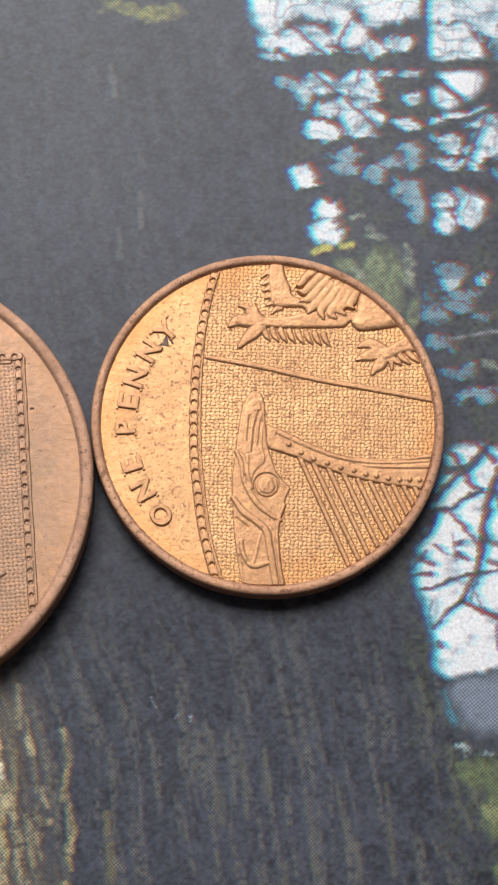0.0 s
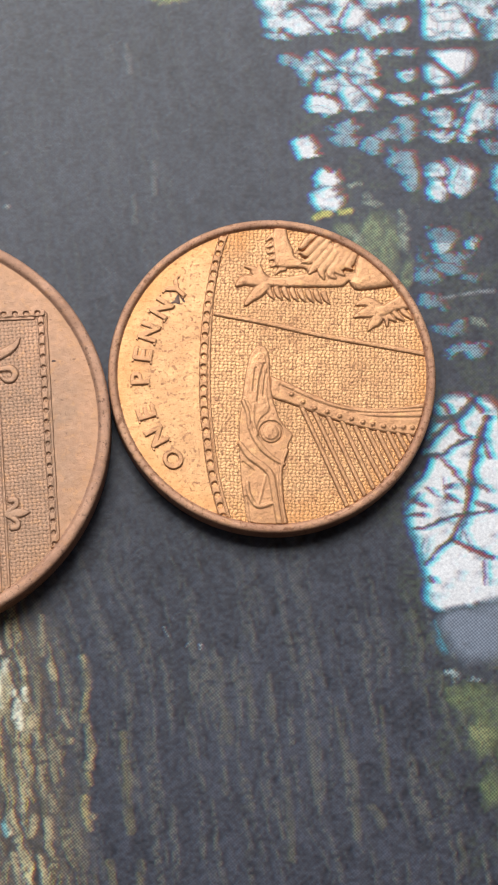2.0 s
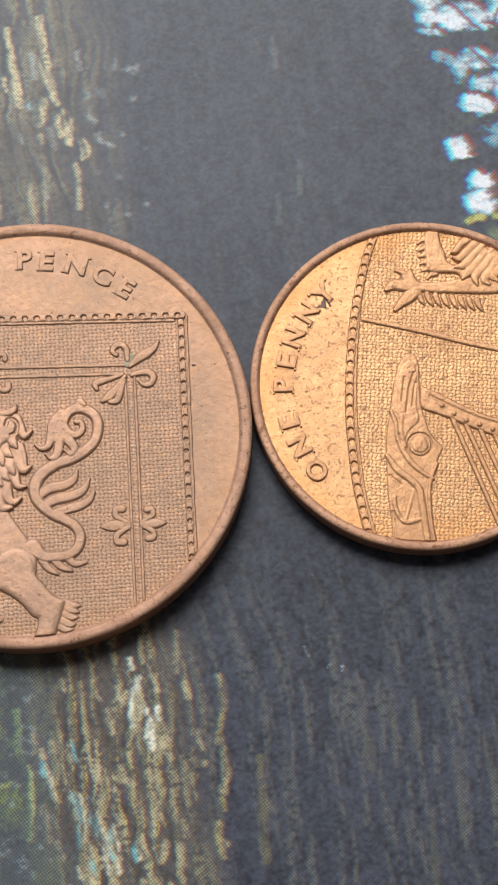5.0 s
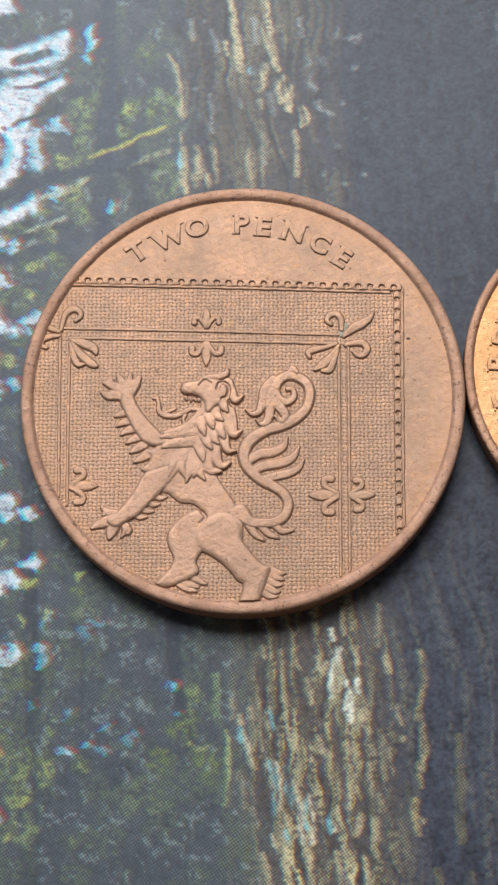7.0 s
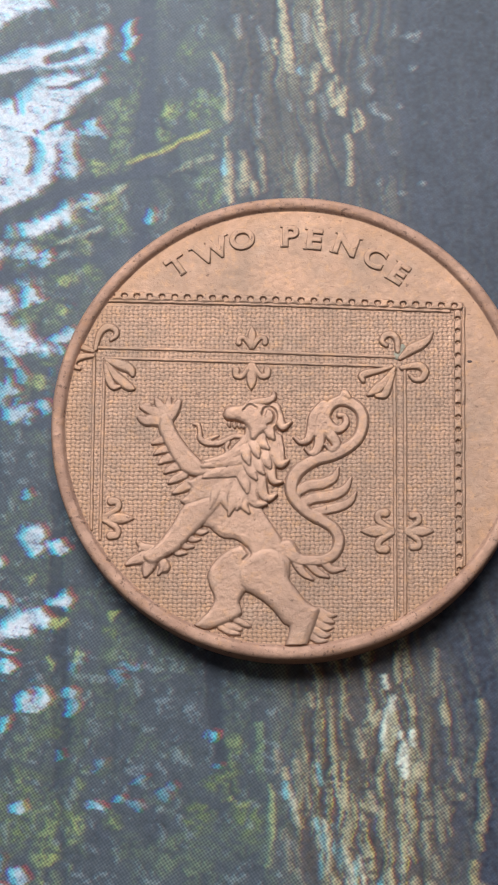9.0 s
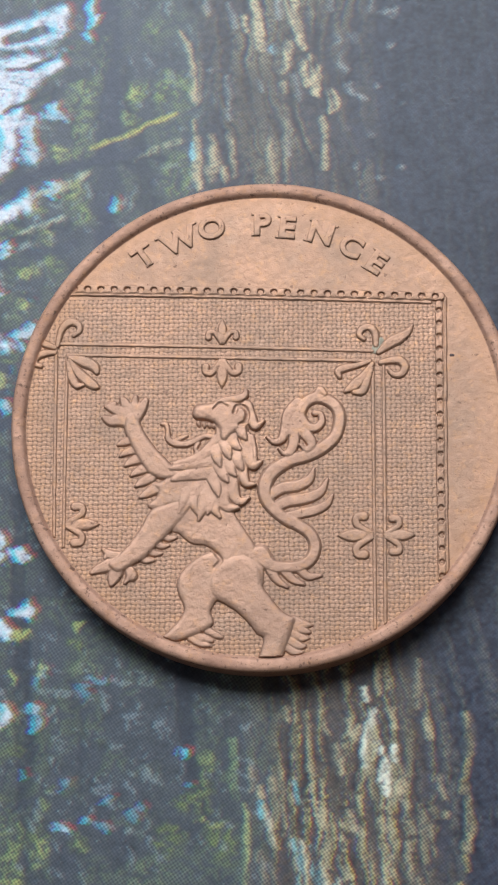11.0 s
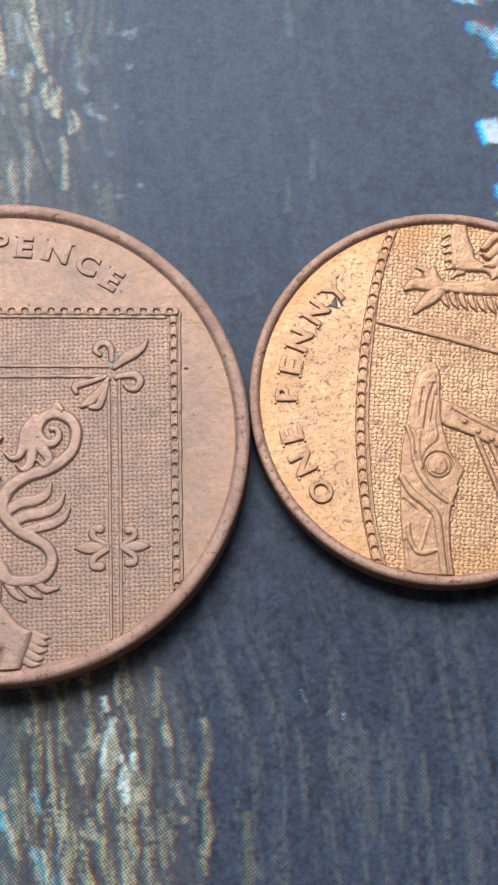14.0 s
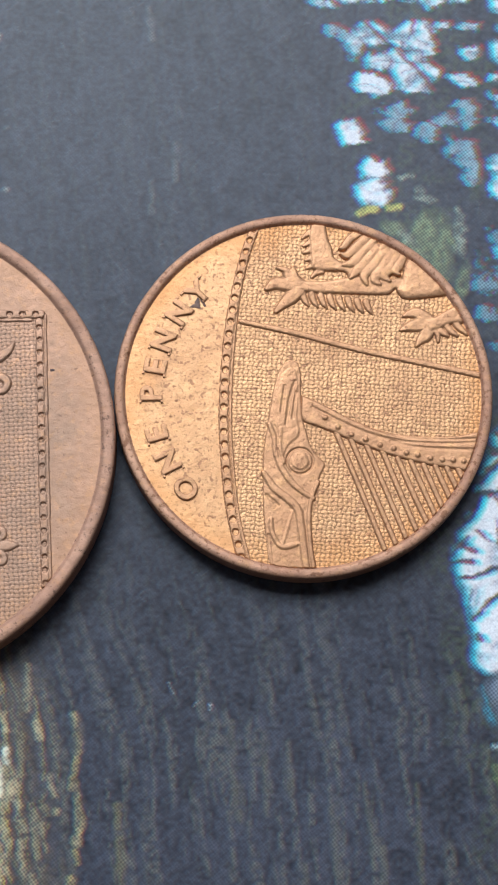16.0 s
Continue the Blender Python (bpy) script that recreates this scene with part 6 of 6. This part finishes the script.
def harp(z, coin, material, inside):
    e = Relief(-3.5, -9.8, 9.8, 4.0, 0.045)
    # pillar: a broad flat wing with a rounded head, bands curving down it, and a boss
    e.shape([(-0.97, 1.66), (-0.56, 1.66), (-0.27, 1.01), (-0.14, -0.06), (0.11, -1.46), (0.45, -2.32), (0.74, -3.00), (1.12, -3.42), (1.59, -3.84), (1.43, -4.34), (1.28, -5.06), (1.17, -5.77), (1.17, -6.64), (1.32, -7.66), (1.51, -8.68), (1.75, -9.62), (0.97, -9.90), (0.14, -10.04), (-0.62, -9.77), (-0.99, -8.57), (-1.20, -7.73), (-1.43, -6.53), (-1.62, -5.15), (-1.77, -3.41), (-1.72, -1.99), (-1.68, -0.56), (-1.55, 0.71), (-1.30, 1.41)], 0.075, 0.12)
    e.shape([(-1.01, 1.23), (-0.60, 1.26), (-0.34, 0.28), (-0.16, -1.49), (0.04, -2.36), (-0.50, -3.12), (-0.72, -3.84), (-1.04, -3.17), (-1.15, -2.36), (-1.51, -1.76), (-1.49, -0.36), (-1.31, 0.73)], 0.105, 0.1)
    e.stroke([(-0.54, 0.55, 0.10), (-0.69, -0.54, 0.14), (-0.74, -1.90, 0.10)], 0.05, 1.2, True).stroke([(-0.42, -0.08, 0.10), (-0.43, -1.51, 0.10)], 0.05, 1.2, True).stroke([(-1.06, 0.21, 0.10), (-1.07, -1.22, 0.10)], 0.05, 1.2, True)
    e.stroke([(-1.66, -1.98, 0.14), (-1.29, -2.73, 0.17), (-1.12, -3.53, 0.17), (-0.67, -4.36, 0.21), (-0.07, -5.04, 0.21), (0.58, -5.51, 0.16), (1.17, -5.77, 0.14)], 0.165, 1.7)
    e.stroke([(-0.99, -2.17, 0.14), (-0.94, -3.16, 0.14), (-0.63, -4.01, 0.14)], 0.165, 1.7)
    e.stroke([(-1.63, -4.70, 0.16), (-0.99, -5.45, 0.25), (-0.13, -5.99, 0.25), (0.42, -6.50, 0.25), (0.69, -7.38, 0.25), (0.95, -8.46, 0.25), (1.25, -9.67, 0.24)], 0.18, 1.7)
    e.stroke([(1.30, -4.88, 0.14), (1.05, -5.88, 0.14), (1.07, -6.99, 0.14), (1.31, -8.36, 0.14), (1.61, -9.57, 0.14)], 0.165, 1.7)
    e.stroke([(-0.94, -7.18, 0.14), (-0.82, -7.79, 0.16), (-0.47, -8.38, 0.16), (-0.11, -8.59, 0.16), (0.34, -8.45, 0.16), (0.73, -8.27, 0.10)], 0.165, 1.7).stroke([(0.16, -6.59, 0.10), (-0.02, -7.65, 0.10), (-0.16, -8.49, 0.10)], 0.14, 1.7).stroke([(-1.32, -5.90, 0.10), (-0.64, -6.39, 0.10)], 0.05, 1.2, True).stroke([(-0.97, -8.05, 0.10), (-0.63, -9.57, 0.10)], 0.05, 1.2, True)
    for a, b in (((0.23, -3.82, 0.70), (0.23, -3.82, 0.78)), ((0.23, -3.82, 0.62), (0.23, -3.82, 0.66))):
        depth = 0.1 if a[2] > 0.65 else 0.06
        e.stroke([(a[0] + a[2] * math.cos(t), a[1] + a[2] * math.sin(t), 0.07) for t in np.linspace(0, 2 * math.pi, 17)], depth, 1.3, depth > 0.08)
    e.stroke([(0.23, -3.82, 0.55)], 0.15, 3.0).stroke([(-0.20, -3.51, 0.10), (-0.22, -4.08, 0.10)], 0.02, 1.2, True).stroke([(0.54, -3.44, 0.10), (0.76, -3.98, 0.10)], 0.02, 1.2, True)
    e.build("harp_pillar", z, material, coin, inside)
    n = Relief(-1.5, -4.9, 10.0, 4.0, 0.045)
    n.shape([(-0.10, -0.20), (0.71, -0.41), (1.59, -0.75), (2.82, -1.21), (4.21, -1.57), (5.59, -1.69), (6.95, -1.60), (8.30, -1.40), (9.99, -1.10), (10.11, -3.14), (8.41, -3.19), (7.05, -3.15), (5.68, -2.99), (4.64, -2.81), (3.60, -2.55), (2.73, -2.32), (1.86, -2.04), (0.99, -1.81), (0.08, -1.50)], 0.13, 0.16)
    for s in ([(0.56, -0.78, 0.10), (2.15, -1.38, 0.10), (3.90, -1.89, 0.10), (5.61, -2.04, 0.10), (7.65, -1.89, 0.10), (9.85, -1.54, 0.10)], [(3.52, -1.46, 0.10), (5.59, -1.80, 0.10), (7.63, -1.68, 0.10), (9.84, -1.36, 0.10)], [(4.94, -2.14, 0.10), (6.65, -2.26, 0.10), (9.70, -2.01, 0.10)]):
        n.stroke(s, 0.045, 1.2, True)
    for k in ((2.78, -2.03), (3.58, -2.20), (4.38, -2.41), (5.13, -2.51), (5.83, -2.66), (6.44, -2.71), (7.13, -2.79), (7.78, -2.80), (8.93, -2.72), (8.35, -2.74), (1.29, -1.28), (2.04, -1.71)):
        n.stroke([(k[0], k[1], 0.2)], 0.26, 1.3)
    n.build("harp_neck", z, material, coin, inside)
    for line in ([(1.91, -1.86, 0.17), (3.62, -5.01, 0.16), (5.26, -8.09, 0.16)], [(2.84, -2.34, 0.17), (4.33, -5.05, 0.16), (5.85, -7.80, 0.16)], [(3.70, -2.54, 0.17), (5.04, -4.99, 0.16), (6.36, -7.40, 0.16)], [(4.57, -2.74, 0.17), (5.74, -4.89, 0.17), (6.86, -6.91, 0.16)], [(5.41, -3.02, 0.17), (6.42, -4.82, 0.17), (7.37, -6.41, 0.16)], [(6.13, -3.09, 0.17), (6.98, -4.59, 0.17), (7.78, -5.99, 0.16)],
                 [(6.82, -3.20, 0.17), (7.47, -4.37, 0.17), (8.12, -5.50, 0.16)], [(7.46, -3.18, 0.17), (8.00, -4.15, 0.17), (8.49, -4.98, 0.17)], [(8.07, -3.19, 0.17), (8.45, -3.82, 0.17), (8.80, -4.42, 0.17)], [(8.69, -3.20, 0.17), (9.07, -3.84, 0.17)]):
        e = Relief(min(p[0] for p in line) - 0.5, min(p[1] for p in line) - 0.5, max(p[0] for p in line) + 0.5, max(p[1] for p in line) + 0.5, 0.04)
        e.stroke(line, 0.14, 1.8).build("harp_string", z, material, coin, inside)


def passant(z, coin, material, inside):
    """The lower part of a walking lion, cut off by the coin's edge, and a second paw."""
    e = Relief(-3.8, 3.0, 9.8, 9.9, 0.045)
    e.shape([(-0.69, 9.92), (-0.75, 9.02), (-0.62, 8.29), (-0.49, 7.56), (-0.42, 7.12), (0.11, 6.99), (1.39, 7.11), (1.76, 6.78), (2.17, 6.93), (1.89, 7.42), (1.17, 7.68), (0.77, 7.90), (0.63, 8.34), (0.30, 9.01), (-0.03, 9.99)], 0.15, 0.2)
    for s in ([(-0.56, 9.26, 0.26), (-0.83, 9.05, 0.17), (-1.08, 8.77, 0.10)], [(-0.52, 8.71, 0.25), (-0.74, 8.50, 0.17), (-0.97, 8.33, 0.10)], [(-0.45, 8.27, 0.25), (-0.67, 8.06, 0.17), (-0.91, 7.93, 0.10)], [(-0.34, 7.83, 0.25), (-0.53, 7.63, 0.17), (-0.77, 7.50, 0.10)], [(-0.23, 7.36, 0.25), (-0.43, 7.19, 0.17), (-0.63, 7.06, 0.10)], [(0.18, 6.99, 0.21), (-0.09, 6.86, 0.17), (-0.31, 6.58, 0.10)]):
        e.stroke(s, 0.13, 1.8)
    e.shape([(-1.30, 6.37), (-0.53, 6.34), (0.50, 6.47), (1.52, 6.79), (2.54, 7.00), (3.76, 7.01), (4.70, 7.10), (4.86, 6.23), (4.32, 6.51), (4.00, 6.15), (2.97, 5.97), (1.59, 5.84), (0.21, 5.71), (-0.83, 5.68), (-1.16, 5.50)], 0.14, 0.2)
    e.shape([(4.36, 6.44), (4.57, 6.94), (4.65, 7.69), (4.88, 8.38), (5.55, 8.89), (7.01, 7.91), (7.96, 6.71), (7.17, 6.49), (6.08, 6.20), (4.98, 5.98), (4.59, 6.13)], 0.2, 0.45)
    for s in ([(-0.96, 6.00, 0.48), (-1.68, 5.97, 0.42), (-2.24, 5.95, 0.38), (-2.69, 5.58, 0.15)], [(-1.14, 6.17, 0.42), (-1.52, 6.50, 0.38), (-1.78, 6.77, 0.21), (-2.25, 6.87, 0.10)], [(-1.16, 6.31, 0.25), (-1.33, 6.74, 0.21), (-1.42, 7.02, 0.10)], [(-0.93, 5.67, 0.42), (-1.34, 5.23, 0.42), (-1.69, 4.83, 0.29), (-2.03, 4.36, 0.15)]):
        e.stroke(s, 0.17, 1.7)
    for k in range(8):
        (ax, ay), (bx, by), (cx, cy) = [(-0.71, 5.55), (-0.54, 5.20), (-0.28, 4.89)]
        e.stroke([(ax + k * 0.5, ay, 0.22), (bx + k * 0.5, by, 0.18), (cx + k * 0.5, cy, 0.06)], 0.14, 1.8)
    for s in ([(2.07, 9.56, 0.26), (1.55, 9.06, 0.26), (1.24, 8.54, 0.21), (1.04, 8.41, 0.10)], [(2.51, 9.34, 0.26), (1.93, 8.61, 0.30), (1.49, 8.08, 0.25), (1.14, 8.09, 0.10)], [(2.81, 9.03, 0.26), (2.30, 8.39, 0.30), (1.86, 7.71, 0.30), (1.29, 7.47, 0.10)], [(3.11, 8.76, 0.26), (2.61, 7.97, 0.30), (2.11, 7.26, 0.30), (1.80, 6.78, 0.10)], [(3.54, 8.66, 0.30), (3.01, 7.71, 0.34), (2.54, 7.04, 0.30), (2.72, 6.50, 0.10)], [(3.89, 8.58, 0.30), (3.48, 7.57, 0.34), (3.11, 6.91, 0.30), (3.44, 6.61, 0.10)], [(4.21, 8.50, 0.30), (3.86, 7.61, 0.34), (3.58, 7.18, 0.30), (3.95, 6.88, 0.10)], [(4.54, 8.34, 0.25), (4.33, 7.77, 0.30), (4.18, 7.49, 0.21), (4.44, 7.33, 0.10)]):
        e.lock(s, 0.15, 0.22)
    for s in ([(2.34, 9.77, 0.26), (2.86, 9.37, 0.26), (2.75, 8.91, 0.17)], [(3.12, 9.62, 0.26), (3.50, 9.14, 0.26), (3.26, 8.67, 0.17)], [(3.77, 9.31, 0.26), (4.15, 8.83, 0.26), (3.97, 8.44, 0.17)]):
        e.stroke(s, 0.2, 1.5)
    e.build("walking_lion", z, material, coin, inside)
    p = Relief(3.5, 1.5, 9.8, 6.0, 0.045)
    p.shape([(6.09, 4.99), (6.57, 5.15), (7.90, 6.04), (8.56, 5.48), (8.24, 5.05), (7.45, 4.83), (6.69, 4.35), (6.27, 4.35)], 0.15, 0.22)
    for s in ([(6.24, 4.89, 0.46), (5.66, 5.24, 0.38), (5.25, 5.17, 0.25), (4.91, 4.99, 0.10)], [(6.18, 4.71, 0.46), (5.57, 4.54, 0.38), (5.20, 4.39, 0.25), (4.83, 4.18, 0.10)], [(6.43, 4.55, 0.42), (6.22, 4.05, 0.38), (5.97, 3.74, 0.25), (5.79, 3.39, 0.10)], [(6.81, 4.58, 0.21), (7.10, 4.36, 0.21), (7.43, 4.17, 0.10)], [(7.29, 4.74, 0.21), (7.58, 4.48, 0.21), (7.94, 4.25, 0.10)], [(7.80, 4.90, 0.21), (8.09, 4.67, 0.21), (8.45, 4.41, 0.10)], [(6.69, 4.35, 0.17), (6.88, 4.12, 0.15), (6.93, 3.79, 0.10)]):
        p.stroke(s, 0.15, 1.7)
    p.build("paw", z, material, coin, inside)


table_and_sky_blocks()
photograph(paint_photograph())
two_pence()
one_penny()
